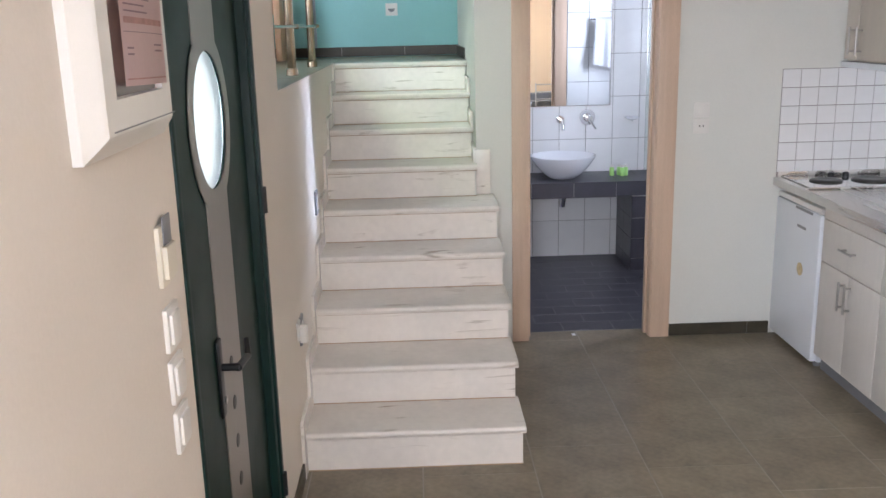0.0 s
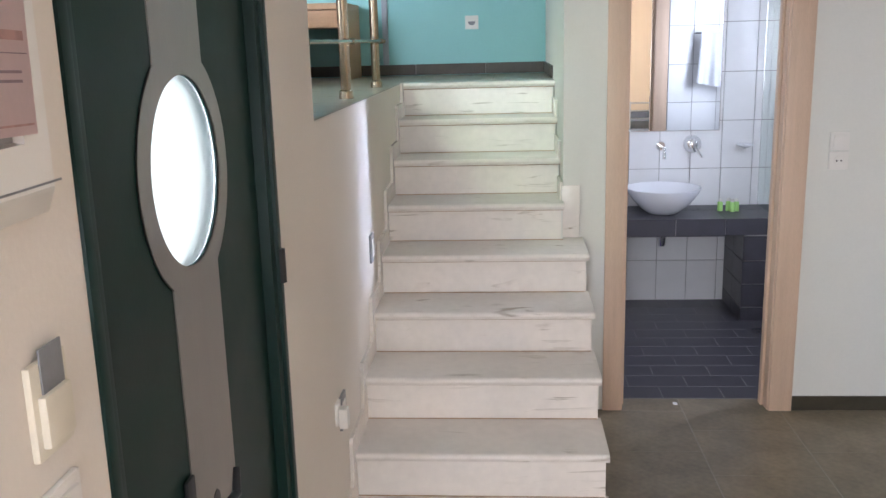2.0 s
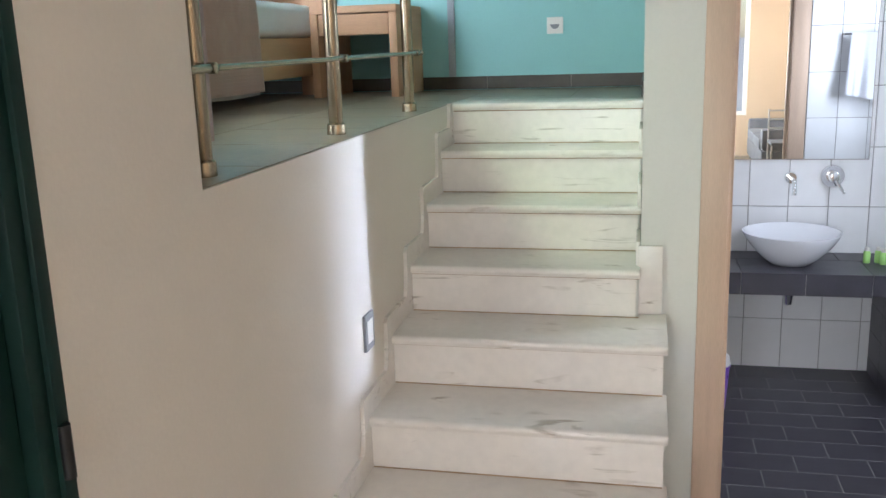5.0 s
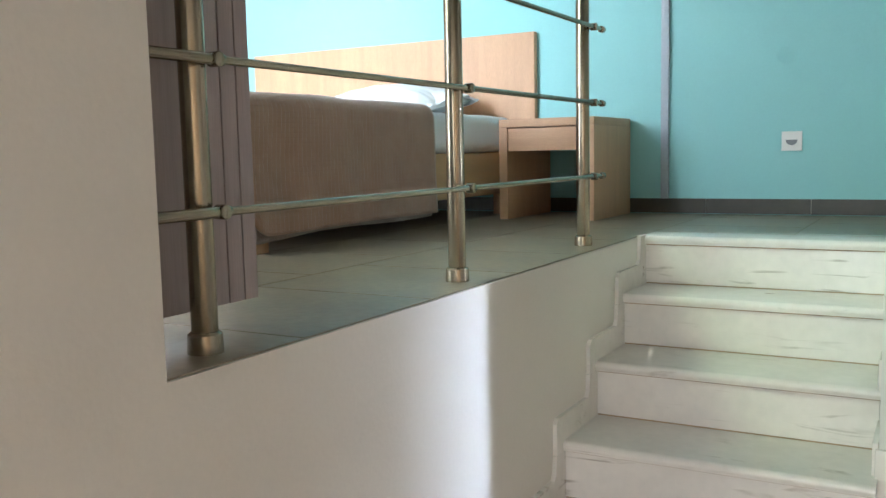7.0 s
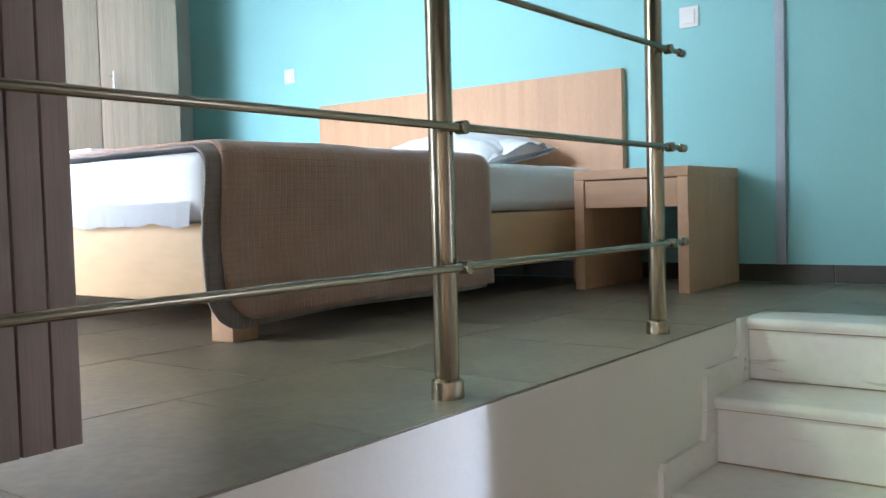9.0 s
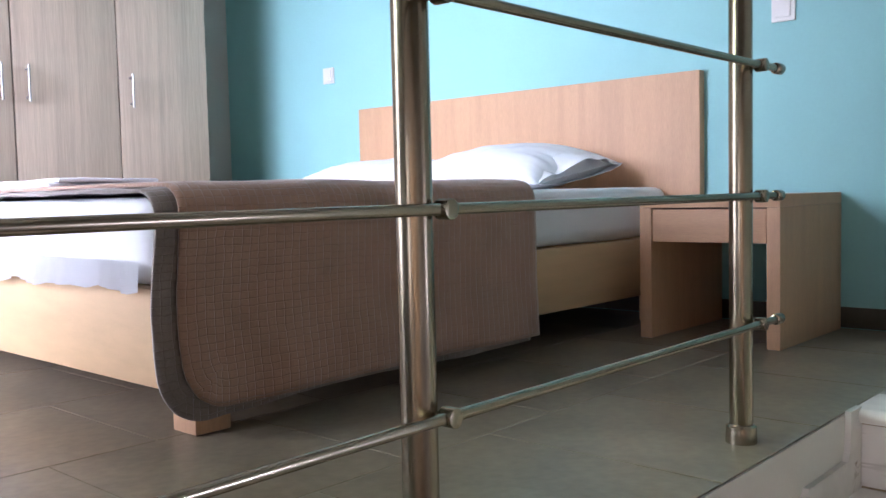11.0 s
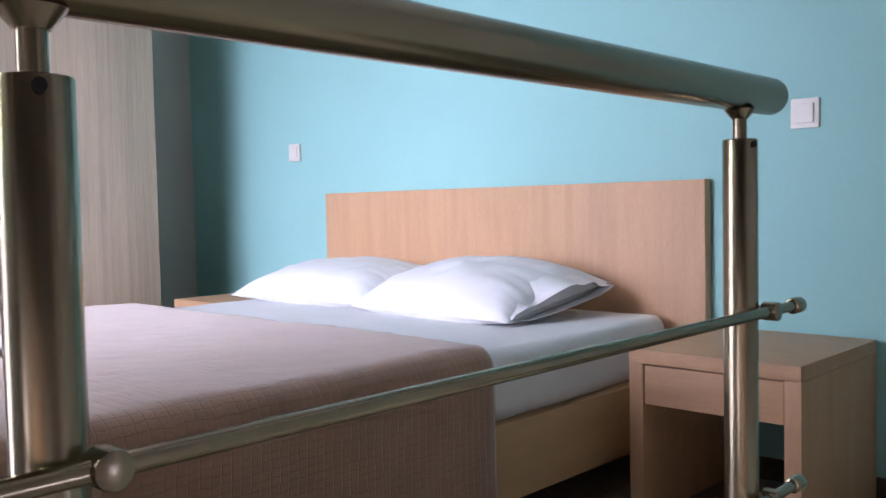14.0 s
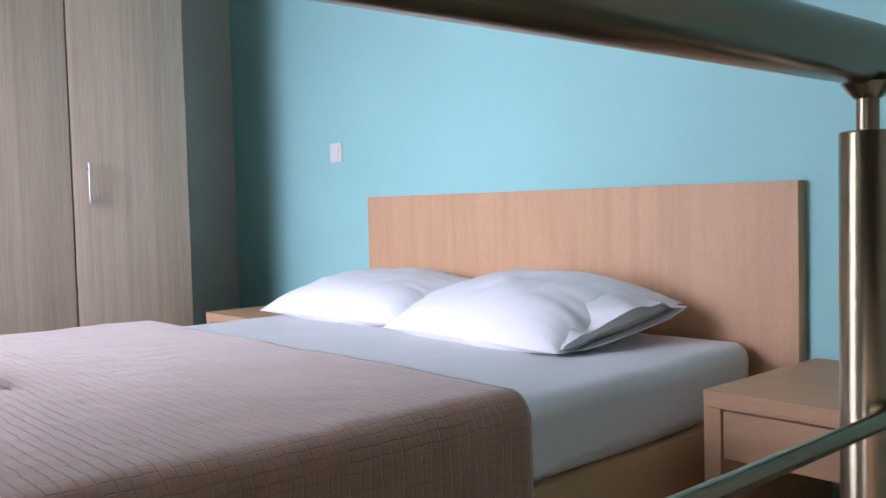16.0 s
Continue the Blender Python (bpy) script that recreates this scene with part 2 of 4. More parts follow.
M_HOB = material("dark_cast_iron", (0.05, 0.045, 0.04), 0.35, 0.6, 0.1, 20, 0.05, 200)
M_SOAP = material("green_bottle_plastic", (0.42, 0.72, 0.22), 0.3, 0, 0.05, 20, 0, 60)
M_PURPLE = material("purple_bin_plastic", (0.16, 0.05, 0.42), 0.3, 0, 0.05, 20, 0, 60)
M_STICK = material("yellowed_sticker", (0.62, 0.50, 0.28), 0.7, 0, 0.15, 50, 0.05, 120)
M_GROUND = material("pale_paving", (0.55, 0.53, 0.50), 0.85, 0, 0.1, 1.2, 0.2, 20)
M_GLASS = glass_material("clear_glass")
M_FROST = glass_material("frosted_glass", (0.92, 0.98, 0.97), 0.35)
M_SCREEN = glass_material("greenish_shower_glass", (0.90, 0.98, 0.95), 0.02)
M_MIRROR = material("mirror_silver", (0.88, 0.90, 0.90), 0.02, 1.0, 0.0, 5, 0, 50, fine=0.0)
M_MIRROR.node_tree.nodes["Principled BSDF"].inputs["Roughness"].default_value = 0.0
M_MIRROR.node_tree.links.remove(M_MIRROR.node_tree.nodes["Principled BSDF"].inputs["Roughness"].links[0])


# ---- mesh helpers ----
def box(bm, x0, x1, y0, y1, z0, z1, bevel=0.0, seg=2):
    r = bmesh.ops.create_cube(bm, size=1.0, matrix=Matrix.LocRotScale(((x0 + x1) / 2, (y0 + y1) / 2, (z0 + z1) / 2), None, (x1 - x0, y1 - y0, z1 - z0)))
    if bevel:
        es = list({e for v in r["verts"] for e in v.link_edges})
        bmesh.ops.bevel(bm, geom=es, offset=bevel, segments=seg, profile=0.6, affect="EDGES")
    return bm


def rod(bm, p, q, r0, r1=None, seg=24, bevel=0.0):
    """A round bar from p to q."""
    p, q = Vector(p), Vector(q)
    d = q - p
    m = Matrix.Translation((p + q) / 2) @ d.to_track_quat("Z", "Y").to_matrix().to_4x4()
    r = bmesh.ops.create_cone(bm, cap_ends=True, segments=seg, radius1=r0, radius2=r0 if r1 is None else r1, depth=d.length, matrix=m)
    if bevel:
        es = [e for e in {e for v in r["verts"] for e in v.link_edges} if any(len(f.verts) > 4 for f in e.link_faces)]
        bmesh.ops.bevel(bm, geom=es, offset=bevel, segments=2, profile=0.5, affect="EDGES")
    return bm


def lathe(bm, profile, at, seg=36):
    """Turn a profile of (radius, height) about the vertical through at."""
    rings = []
    for r, z in profile:
        rings.append([bm.verts.new((at[0] + r * math.cos(2 * math.pi * i / seg), at[1] + r * math.sin(2 * math.pi * i / seg), at[2] + z)) for i in range(seg)])
    for a, b in zip(rings, rings[1:]):
        for i in range(seg):
            bm.faces.new((a[i], a[(i + 1) % seg], b[(i + 1) % seg], b[i]))
    if profile[0][0] > 0.001:
        bm.faces.new(list(reversed(rings[0])))
    if profile[-1][0] > 0.001:
        bm.faces.new(rings[-1])
    return bm


def prism(bm, pts, x0, x1):
    """Extrude an outline in (y, z) along x."""
    a = [bm.verts.new((x0, y, z)) for y, z in pts]
    b = [bm.verts.new((x1, y, z)) for y, z in pts]
    bm.faces.new(a)
    bm.faces.new(list(reversed(b)))
    n = len(pts)
    for i in range(n):
        bm.faces.new((a[i], b[i], b[(i + 1) % n], a[(i + 1) % n]))
    bmesh.ops.recalc_face_normals(bm, faces=bm.faces[:])
    return bm


def mesh_of(name, bm, mat, smooth=False):
    me = bpy.data.meshes.new(name)
    bm.to_mesh(me)
    bm.free()
    me.materials.append(mat)
    if smooth:
        for p in me.polygons:
            p.use_smooth = True
        me.set_sharp_from_angle(angle=radians(38))
    return me


def part(name, bm, mat, parent=None, label="", smooth=False):
    ob = new(name, mesh_of(name, bm, mat, smooth))
    if parent is not None:
        ob.parent = parent
        ob.matrix_parent_inverse = parent.matrix_world.inverted() if parent.type != "EMPTY" else Matrix.Translation(-parent.location)
    if label:
        ob["label"] = label
    return ob


def thing(name, at, label, category, group=""):
    """An Empty at a thing's base that carries its parts."""
    ob = new(name)
    ob.location = at
    ob.empty_display_size = 0.05
    return tagged(ob, label, category, group)


def B():
    return bmesh.new()


def bx(name, dims, mat, parent=None, label="", bevel=0.0):
    return part(name, box(B(), *dims, bevel=bevel), mat, parent, label, smooth=bevel > 0)


def structure(name, dims_list, mat, label):
    bm = B()
    for d in dims_list:
        box(bm, *d)
    ob = part(name, bm, mat)
    return tagged(ob, label, kind="structure")


# ---- large structure ----
XW = -0.376              # face of the wall beside the stairs
YW = 4.805               # face of the wall with the bathroom door
YB = 6.62               # back wall of the bedroom
XL = -4.18               # far side wall of the bedroom
XR = 2.74                # kitchen wall
YF = -2.5                # wall behind the walk
DOOR = (1.818, 2.800)      # entrance door opening along y

ground = structure("ground", [(-400, 400, -400, 400, -0.5, -0.30)], M_GROUND, "pale paved ground outside the house")
wall_left = structure("wall_left", [(XW - 0.16, XW, YF, -1.8, 0, CEIL), (XW - 0.16, XW, -0.2, DOOR[0], 0, CEIL),
                                    (XW - 0.16, XW, -1.8, -0.2, 0, 0.9), (XW - 0.16, XW, -1.8, -0.2, 2.3, CEIL), (XW - 0.16, XW, DOOR[0], DOOR[1], 2.12, CEIL),
                                    (XW - 0.16, XW, DOOR[1], 3.284, 0, CEIL), (XW - 0.16, XW, 3.284, 5.53, 0, P - 0.004)],
                      M_WALL, "cream painted wall with the entrance door")
wall_rear = structure("wall_rear", [(XW - 0.16, -0.1, YF - 0.16, YF, 0, CEIL), (1.9, XR + 0.16, YF - 0.16, YF, 0, CEIL),
                                    (-0.1, 1.9, YF - 0.16, YF, 0, 0.6), (-0.1, 1.9, YF - 0.16, YF, 2.6, CEIL)],
                      M_OCHRE, "warm ochre wall with an added, unseen wide window")
wall_kitchen = structure("wall_kitchen", [(XR, XR + 0.16, 2.6, YW + 0.16, 0, CEIL)], M_WALLW, "white painted kitchen wall")
wall_sitting = structure("wall_sitting", [(XR, XR + 0.16, YF, 2.6, 0, CEIL)], M_OCHRE, "warm ochre painted wall of the sitting area")
wall_bathroom_front = structure("wall_bathroom_front", [(0.44, 0.66, YW, YW + 0.14, 0, CEIL), (0.66, 1.49, YW, YW + 0.14, 2.1, CEIL),
                                                        (1.49, XR, YW, YW + 0.14, 0, CEIL)],
                                M_WALLW, "white wall with the bathroom doorway")
wall_stair_right = structure("wall_stair_right", [(0.44, 0.60, YW + 0.14, YB, 0, CEIL)], M_WALLW, "white wall beside the upper stairs")
wall_bathroom_back = structure("wall_bathroom_back", [(0.60, 2.25, 6.69, 6.85, 0, CEIL)], M_TGROUT, "tiled back wall of the bathroom")
wall_bathroom_right = structure("wall_bathroom_right", [(2.10, 2.25, YW + 0.14, 5.33, 0, CEIL), (2.10, 2.25, 5.51, 6.69, 0, CEIL),
                                                        (2.10, 2.25, 5.33, 5.51, 0, 0.55), (2.10, 2.25, 5.33, 5.51, 2.25, CEIL)],
                                M_BTILE, "white bathroom wall with a narrow window")
wall_bathroom_left = structure("wall_bathroom_left", [(0.60, 0.612, YW + 0.14, 6.69, 0, CEIL)], M_BTILE, "white tiled bathroom side wall")
wall_bedroom_back = structure("wall_bedroom_back", [(XL - 0.16, 0.60, YB, YB + 0.16, 0, CEIL)], M_TEAL, "turquoise painted bedroom wall")
wall_bedroom_side = structure("wall_bedroom_side", [(XL - 0.16, XL, 2.89, YB, 0, CEIL)], M_GREYWALL, "greige painted bedroom side wall")
wall_bedroom_front = structure("wall_bedroom_front", [(XL, -3.25, 2.89, 3.05, 0, CEIL), (-1.65, XW - 0.16, 2.89, 3.05, 0, CEIL),
                                                      (-3.25, -1.65, 2.89, 3.05, 0, P), (-3.25, -1.65, 2.89, 3.05, P + 2.25, CEIL)],
                               M_WALLW, "white bedroom wall with the balcony window")
# unseen low ceiling, added to cut lower-room light reaching the bedroom
ceiling_light_block = structure("ceiling_light_block", [(XW, XR, YF, 3.284, 2.55, 2.67)], M_CEIL, "unseen white lower ceiling, added to keep room light off the bedroom")
ceiling = structure("ceiling", [(XL - 0.16, XR + 0.16, YF - 0.16, 6.85, CEIL, CEIL + 0.12)], M_CEIL, "white painted ceiling")
floor = structure("floor", [(XW - 0.16, XR, YF, YW + 0.137, -0.1, -0.0008)], M_GROUT, "grey-brown tiled floor of the lower room")
floor_bedroom = structure("floor_bedroom", [(XL, XW - 0.16, 3.05, YB, P - 0.2, P - 0.0008), (XW - 0.16, XW, 5.532, YB, P - 0.2, P - 0.0008),
                                            (XW, 0.44, 5.70, YB, P - 0.2, P - 0.0008)], M_GROUT, "grey-green tiled bedroom platform floor")
floor_bathroom = structure("floor_bathroom", [(0.60, 2.10, YW + 0.137, 6.69, -0.1, -0.0008)], M_FGROUT, "anthracite tiled bathroom floor")

# ---- staircase ----
RISE = 0.172
NOSE = [0, 3.322, 3.602, 3.890, 4.172, 4.453, 4.728, 5.000, 5.270, 5.520]
stairs = thing("staircase", (0.08, 3.32, 0), "white marble stairs with brown veins rising to the bedroom", "staircase")
for k in range(1, 10):
    xr = 0.53 if k <= 5 else 0.4395
    y0 = NOSE[k]
    y1 = NOSE[k + 1] + 0.035 if k < 9 else 5.70
    if k == 5:
        y1 = YW - 0.001
    z = k * RISE
    bm = B()
    r = 0.014
    pts = [(y1, z - 0.03), (y1, z)] + [(y0 + r - r * math.sin(a), z - r + r * math.cos(a)) for a in (0, 0.5, 1.0, 1.5, 2.0, 2.6)] + [(y0 + 0.008, z - 0.03)]
    prism(bm, pts, XW + 0.001, xr)
    part("tread", bm, M_MARBLE, stairs, smooth=True)
    bx("riser", (XW + 0.001, xr - 0.012, y0 + 0.022, y0 + 0.042, z - RISE, z - 0.0305), M_MARBLE, stairs)
bm = B()
for k in range(1, 10):
    box(bm, XW + 0.002, (0.50 if k <= 5 else 0.436), NOSE[k] + 0.043, (NOSE[k + 1] + 0.042 if k < 9 else 5.69), 0, k * RISE - 0.031)
part("masonry_core", bm, M_WALLW, stairs, "white plastered stair core")
# dirty joint where each riser meets the tread below and the nosing above
for k in range(1, 10):
    xr = 0.516 if k <= 5 else 0.438
    y0, z = NOSE[k], k * RISE
    bx("joint", (XW + 0.014, xr, y0 + 0.0185, y0 + 0.0222, z - 0.0345, z - 0.0302), M_JOINT, stairs, "brown dirty joint")
    bx("joint", (XW + 0.014, xr, y0 + 0.0185, y0 + 0.0222, z - RISE + 0.0002, z - RISE + 0.0032), M_JOINT, stairs, "brown dirty joint")
# stepped marble skirting on the wall beside the stairs
for k in range(1, 9):
    z, y0, y1 = k * RISE, NOSE[k], NOSE[k + 1]
    h = 0.075
    pts = [(y0 - 0.045, z - 0.03), (y1 + 0.02, z - 0.03), (y1 + 0.02, z + RISE - 0.031), (y1 - 0.047, z + RISE - 0.031),
           (y1 - 0.053, z + h + 0.018), (y1 - 0.066, z + h), (y0 - 0.03, z + h), (y0 - 0.045, z + h - 0.015)]
    if k == 1:
        pts[0] = (y0 - 0.045, 0.0)
        pts.insert(1, (y0 + 0.02, 0.0))
        pts.insert(2, (y0 + 0.02, z - 0.03))
    part("skirting", prism(B(), pts, XW + 0.0005, XW + 0.013), M_MARBLE, stairs)
bx("skirting", (XW + 0.0005, XW + 0.013, NOSE[9] - 0.047, NOSE[9] + 0.02, P - 0.031, P + 0.004), M_MARBLE, stairs)
# skirting on the other side
for k in range(6, 9):
    z, y0, y1 = k * RISE, NOSE[k], NOSE[k + 1]
    bx("skirting", (0.424, 0.4385, max(y0 - 0.02, YW), y1 + 0.02, z + 0.0005, z + 0.085), M_MARBLE, stairs, bevel=0.003)
bx("skirting", (0.432, 0.515, YW - 0.016, YW - 0.001, 5 * RISE + 0.001, 5 * RISE + 0.245), M_MARBLE, stairs, bevel=0.003)

# ---- railing ----
XP = -0.453
railing = thing("stair_railing", (XP, 4.275, P), "brushed stainless steel railing with three posts and crossbars", "railing")
RAILZ = 2.513
for y in (3.440, 4.282, 5.142):
    post = part("post", rod(B(), (XP, y, P), (XP, y, 2.454), 0.0212, seg=32, bevel=0.002), M_STEEL, railing, smooth=True)
    part("foot_collar", lathe(B(), [(0.0225, 0.034), (0.0275, 0.030), (0.0285, 0.004), (0.0285, 0.0)][::-1], (XP, y, P + 0.0005)), M_STEEL, post, smooth=True)
    part("neck", rod(B(), (XP, y, 2.455), (XP, y, RAILZ - 0.02), 0.0085), M_STEEL, post, smooth=True)
    part("saddle", rod(B(), (XP, y, RAILZ - 0.034), (XP, y, RAILZ - 0.022), 0.010, 0.020), M_STEEL, post, smooth=True)
    part("screw", rod(B(), (XP + 0.0205, y - 0.006, 2.447), (XP + 0.0225, y - 0.006, 2.447), 0.004), M_RUBBER, post, smooth=True)
bm = B()
n = 14
prof = [(0.0243, 3.285), (0.0243, 5.228)] + [(0.0243 * math.cos(a * math.pi / 16), 5.228 + 0.022 * math.sin(a * math.pi / 16)) for a in range(1, 9)]
rings = []
for r, y in prof:
    r = max(r, 0.0015)
    rings.append([bm.verts.new((XP + r * math.cos(2 * math.pi * i / 40), y, RAILZ + r * math.sin(2 * math.pi * i / 40))) for i in range(40)])
for a, b in zip(rings, rings[1:]):
    for i in range(40):
        bm.faces.new((a[i], b[i], b[(i + 1) % 40], a[(i + 1) % 40]))
bm.faces.new(rings[0])
bm.faces.new(rings[-1])
bmesh.ops.recalc_face_normals(bm, faces=bm.faces[:])
part("handrail", bm, M_STEEL, railing, smooth=True)
XBAR = XP + 0.031
for z in (1.770, 2.004, 2.240):
    bar = part("crossbar", rod(B(), (XBAR, 3.286, z), (XBAR, 5.245, z), 0.0068, seg=20), M_STEEL, railing, smooth=True)
    part("wall_socket", rod(B(), (XBAR, 3.285, z), (XBAR, 3.31, z), 0.0115, 0.0095, seg=20), M_STEEL, bar, smooth=True)
    part("sleeve", rod(B(), (XBAR, 3.30, z), (XBAR, 3.475, z), 0.0092, seg=20, bevel=0.001), M_STEEL, bar, smooth=True)
    for y in (3.440, 4.282, 5.142):
        part("bracket", rod(B(), (XP + 0.012, y + 0.006, z), (XBAR, y + 0.019, z), 0.0075, seg=20), M_STEEL, bar, smooth=True)
        part("clamp", rod(B(), (XBAR - 0.010, y + 0.018, z), (XBAR + 0.0105, y + 0.018, z), 0.0118, seg=28, bevel=0.0015), M_STEEL, bar, smooth=True)
    part("end_cap", rod(B(), (XBAR, 5.222, z), (XBAR, 5.25, z), 0.0105, seg=24, bevel=0.003), M_STEEL, bar, smooth=True)

# ---- folding door beside the railing ----
fold = thing("folding_door", (-0.545, 3.35, P + 0.05), "grey-washed wooden folding door pushed open beside the railing", "folding door")
for y0, y1 in ((3.05, 3.235), (3.238, 3.42), (3.423, 3.588), (3.591, 3.628), (3.631, 3.665)):
    bx("door_panel", (-0.572, -0.536, y0, y1, P + 0.05, CEIL - 0.03), M_ASHWOOD, fold, bevel=0.002)
bx("top_track", (-0.58, -0.53, 3.05, 3.70, CEIL - 0.029, CEIL), M_SATIN, fold)

# ---- entrance door ----
door_1 = tagged(thing("door_1", (XW - 0.06, 2.33, 0), "dark green entrance door with a round window and steel strap", "door"), kind="structure")
y0, y1 = DOOR
XD = XW - 0.03           # face of the leaf
for dims in ((XW - 0.12, XW - 0.004, y0, y0 + 0.055, 0, 2.12), (XW - 0.12, XW - 0.004, y1 - 0.055, y1, 0, 2.12), (XW - 0.12, XW - 0.004, y0 + 0.055, y1 - 0.055, 2.06, 2.12)):
    bx("frame", dims, M_GREEN, door_1, bevel=0.006)
for dims in ((XW - 0.05, XW + 0.006, y0 - 0.006, y0 + 0.022, 0, 2.13), (XW - 0.05, XW + 0.006, y1 - 0.022, y1 + 0.006, 0, 2.13)):
    bx("frame_trim", dims, M_GREEN, door_1, bevel=0.004)
OC, OZ, OR_ = 2.301, 1.541, 0.175     # round window
bm = B()
a0, a1 = y0 + 0.058, y1 - 0.058
N_ = 48
sq = []
ci = []
for i in range(N_):
    a = 2 * math.pi * i / N_
    c, s = math.cos(a), math.sin(a)
    ci.append((OC + OR_ * c, OZ + OR_ * s))
    f = min(((a1 - OC) if c > 0 else (OC - a0)) / max(abs(c), 1e-6), ((2.058 - OZ) if s > 0 else (OZ - 0.012)) / max(abs(s), 1e-6))
    sq.append((OC + f * c, OZ + f * s))
for corner in ((a1, 2.058), (a0, 2.058), (a0, 0.012), (a1, 0.012)):
    i = min(range(N_), key=lambda j: (sq[j][0] - corner[0]) ** 2 + (sq[j][1] - corner[1]) ** 2)
    sq[i] = corner
front = [[bm.verts.new((XD, *p)) for p in ci], [bm.verts.new((XD, *p)) for p in sq]]
back = [[bm.verts.new((XD - 0.045, *p)) for p in ci], [bm.verts.new((XD - 0.045, *p)) for p in sq]]
for i in range(N_):
    j = (i + 1) % N_
    bm.faces.new((front[0][i], front[0][j], front[1][j], front[1][i]))
    bm.faces.new((back[0][i], back[1][i], back[1][j], back[0][j]))
    bm.faces.new((front[0][i], back[0][i], back[0][j], front[0][j]))
    bm.faces.new((front[1][i], front[1][j], back[1][j], back[1][i]))
bmesh.ops.recalc_face_normals(bm, faces=bm.faces[:])
leaf = part("door_leaf", bm, M_GREEN, door_1)
# steel strap with a ring round the window
bm = B()
outer, inner = [], []
W = 0.122
for i in range(64):
    a = 2 * math.pi * (i + 0.5) / 64
    outer.append((OC + 0.228 * math.cos(a), OZ + 0.228 * math.sin(a)))
    inner.append((OC + (OR_ - 0.001) * math.cos(a), OZ + (OR_ - 0.001) * math.sin(a)))
for x, flip in ((XD + 0.004, 1), (XD + 0.0005, 0)):
    vo = [bm.verts.new((x, *p)) for p in outer]
    vi = [bm.verts.new((x, *p)) for p in inner]
    for i in range(64):
        j = (i + 1) % 64
        bm.faces.new((vo[i], vo[j], vi[j], vi[i]))
part("ring", bm, M_SATIN, leaf, "satin steel ring")
bx("strap", (XD + 0.0005, XD + 0.0035, OC - W, OC + W, 0.02, OZ - 0.192), M_SATIN, leaf, "satin steel strap")
bx("strap", (XD + 0.0005, XD + 0.0035, OC - W, OC + W, OZ + 0.192, 2.05), M_SATIN, leaf, "satin steel strap")
# flat black discs stand in for the dark round holes of the strap
for z in (0.885, 0.77, 0.655, 0.54, 0.425, 0.31):
    part("hole_disc", lathe(B(), [(0.020, 0), (0.019, 0.0015), (0.001, 0.002)], (0, 0, 0), 24), M_BLACK, leaf, smooth=True).matrix_local = pose(XD + 0.0035, OC - 0.005, z, 0, 90, 0)
pane = part("pane", rod(B(), (XD - 0.012, OC, OZ), (XD - 0.004, OC, OZ), OR_ - 0.001, seg=48), M_FROST, leaf, "bright frosted glass")
pane.visible_shadow = False
bx("back_plate", (XD + 0.001, XD + 0.010, 2.140, 2.178, 0.79, 1.00), M_BLACK, leaf, "black handle plate", bevel=0.004)
bm = B()
rod(bm, (XD + 0.008, 2.160, 0.925), (XD + 0.055, 2.160, 0.925), 0.010)
rod(bm, (XD + 0.052, 2.155, 0.925), (XD + 0.058, 2.262, 0.918), 0.010, 0.009)
rod(bm, (XD + 0.058, 2.257, 0.918), (XD + 0.050, 2.292, 0.955), 0.009, 0.007)
part("lever", bm, M_BLACK, leaf, "black door lever", smooth=True)
part("key_cylinder", rod(B(), (XD + 0.009, 2.160, 0.835), (XD + 0.016, 2.160, 0.835), 0.010), M_CHROME, leaf, "", True)
for z in (1.24, 0.25, 1.95):
    part("hinge", rod(B(), (XW + 0.008, y1 - 0.012, z - 0.042), (XW + 0.008, y1 - 0.012, z + 0.042), 0.010), M_BLACK, door_1, "black door hinge", True)
bx("threshold", (XW - 0.12, XW - 0.004, y0 + 0.055, y1 - 0.055, 0.0, 0.012), M_SATIN, door_1)

# ---- electrical panel, switches ----
PY0, PY1, PZ0, PZ1, PD = 1.285, 1.712, 1.578, 2.095, 0.046     # panel outline and depth
panel = thing("electrical_panel", (XW, (PY0 + PY1) / 2, PZ0), "white electrical panel with a sloping surround and paper notice", "electrical panel")
bm = B()
loops = []
for x, inset in ((XW + 0.0005, 0.0), (XW + 0.016, 0.0), (XW + PD - 0.004, 0.030), (XW + PD, 0.036), (XW + PD, 0.088), (XW + PD - 0.012, 0.090)):
    loops.append([bm.verts.new((x, y, z)) for y, z in ((PY0 + inset, PZ0 + inset), (PY1 - inset, PZ0 + inset), (PY1 - inset, PZ1 - inset), (PY0 + inset, PZ1 - inset))])
for a, b in zip(loops, loops[1:]):
    for k in range(4):
        bm.faces.new((a[k], a[(k + 1) % 4], b[(k + 1) % 4], b[k]))
part("surround", bm, M_PLASTIC, panel)
bx("door_line", (XW + PD - 0.001, XW + PD + 0.0006, PY0 + 0.06, PY1 - 0.02, PZ0 + 0.040, PZ0 + 0.0425), M_GREYPL, panel)
bx("window", (XW + 0.010, XW + PD - 0.0125, PY0 + 0.086, PY1 - 0.086, PZ0 + 0.086, PZ1 - 0.086), M_SATIN, panel, "grey smoked panel window")
notice = thing("paper_notice", (XW + PD, 1.56, 1.68), "pink printed paper notice taped to the panel", "notice")
NX = XW + PD + 0.001


def paper_x(u, v):
    return NX + 0.006 * math.sin(3 * u) * (1 - v)


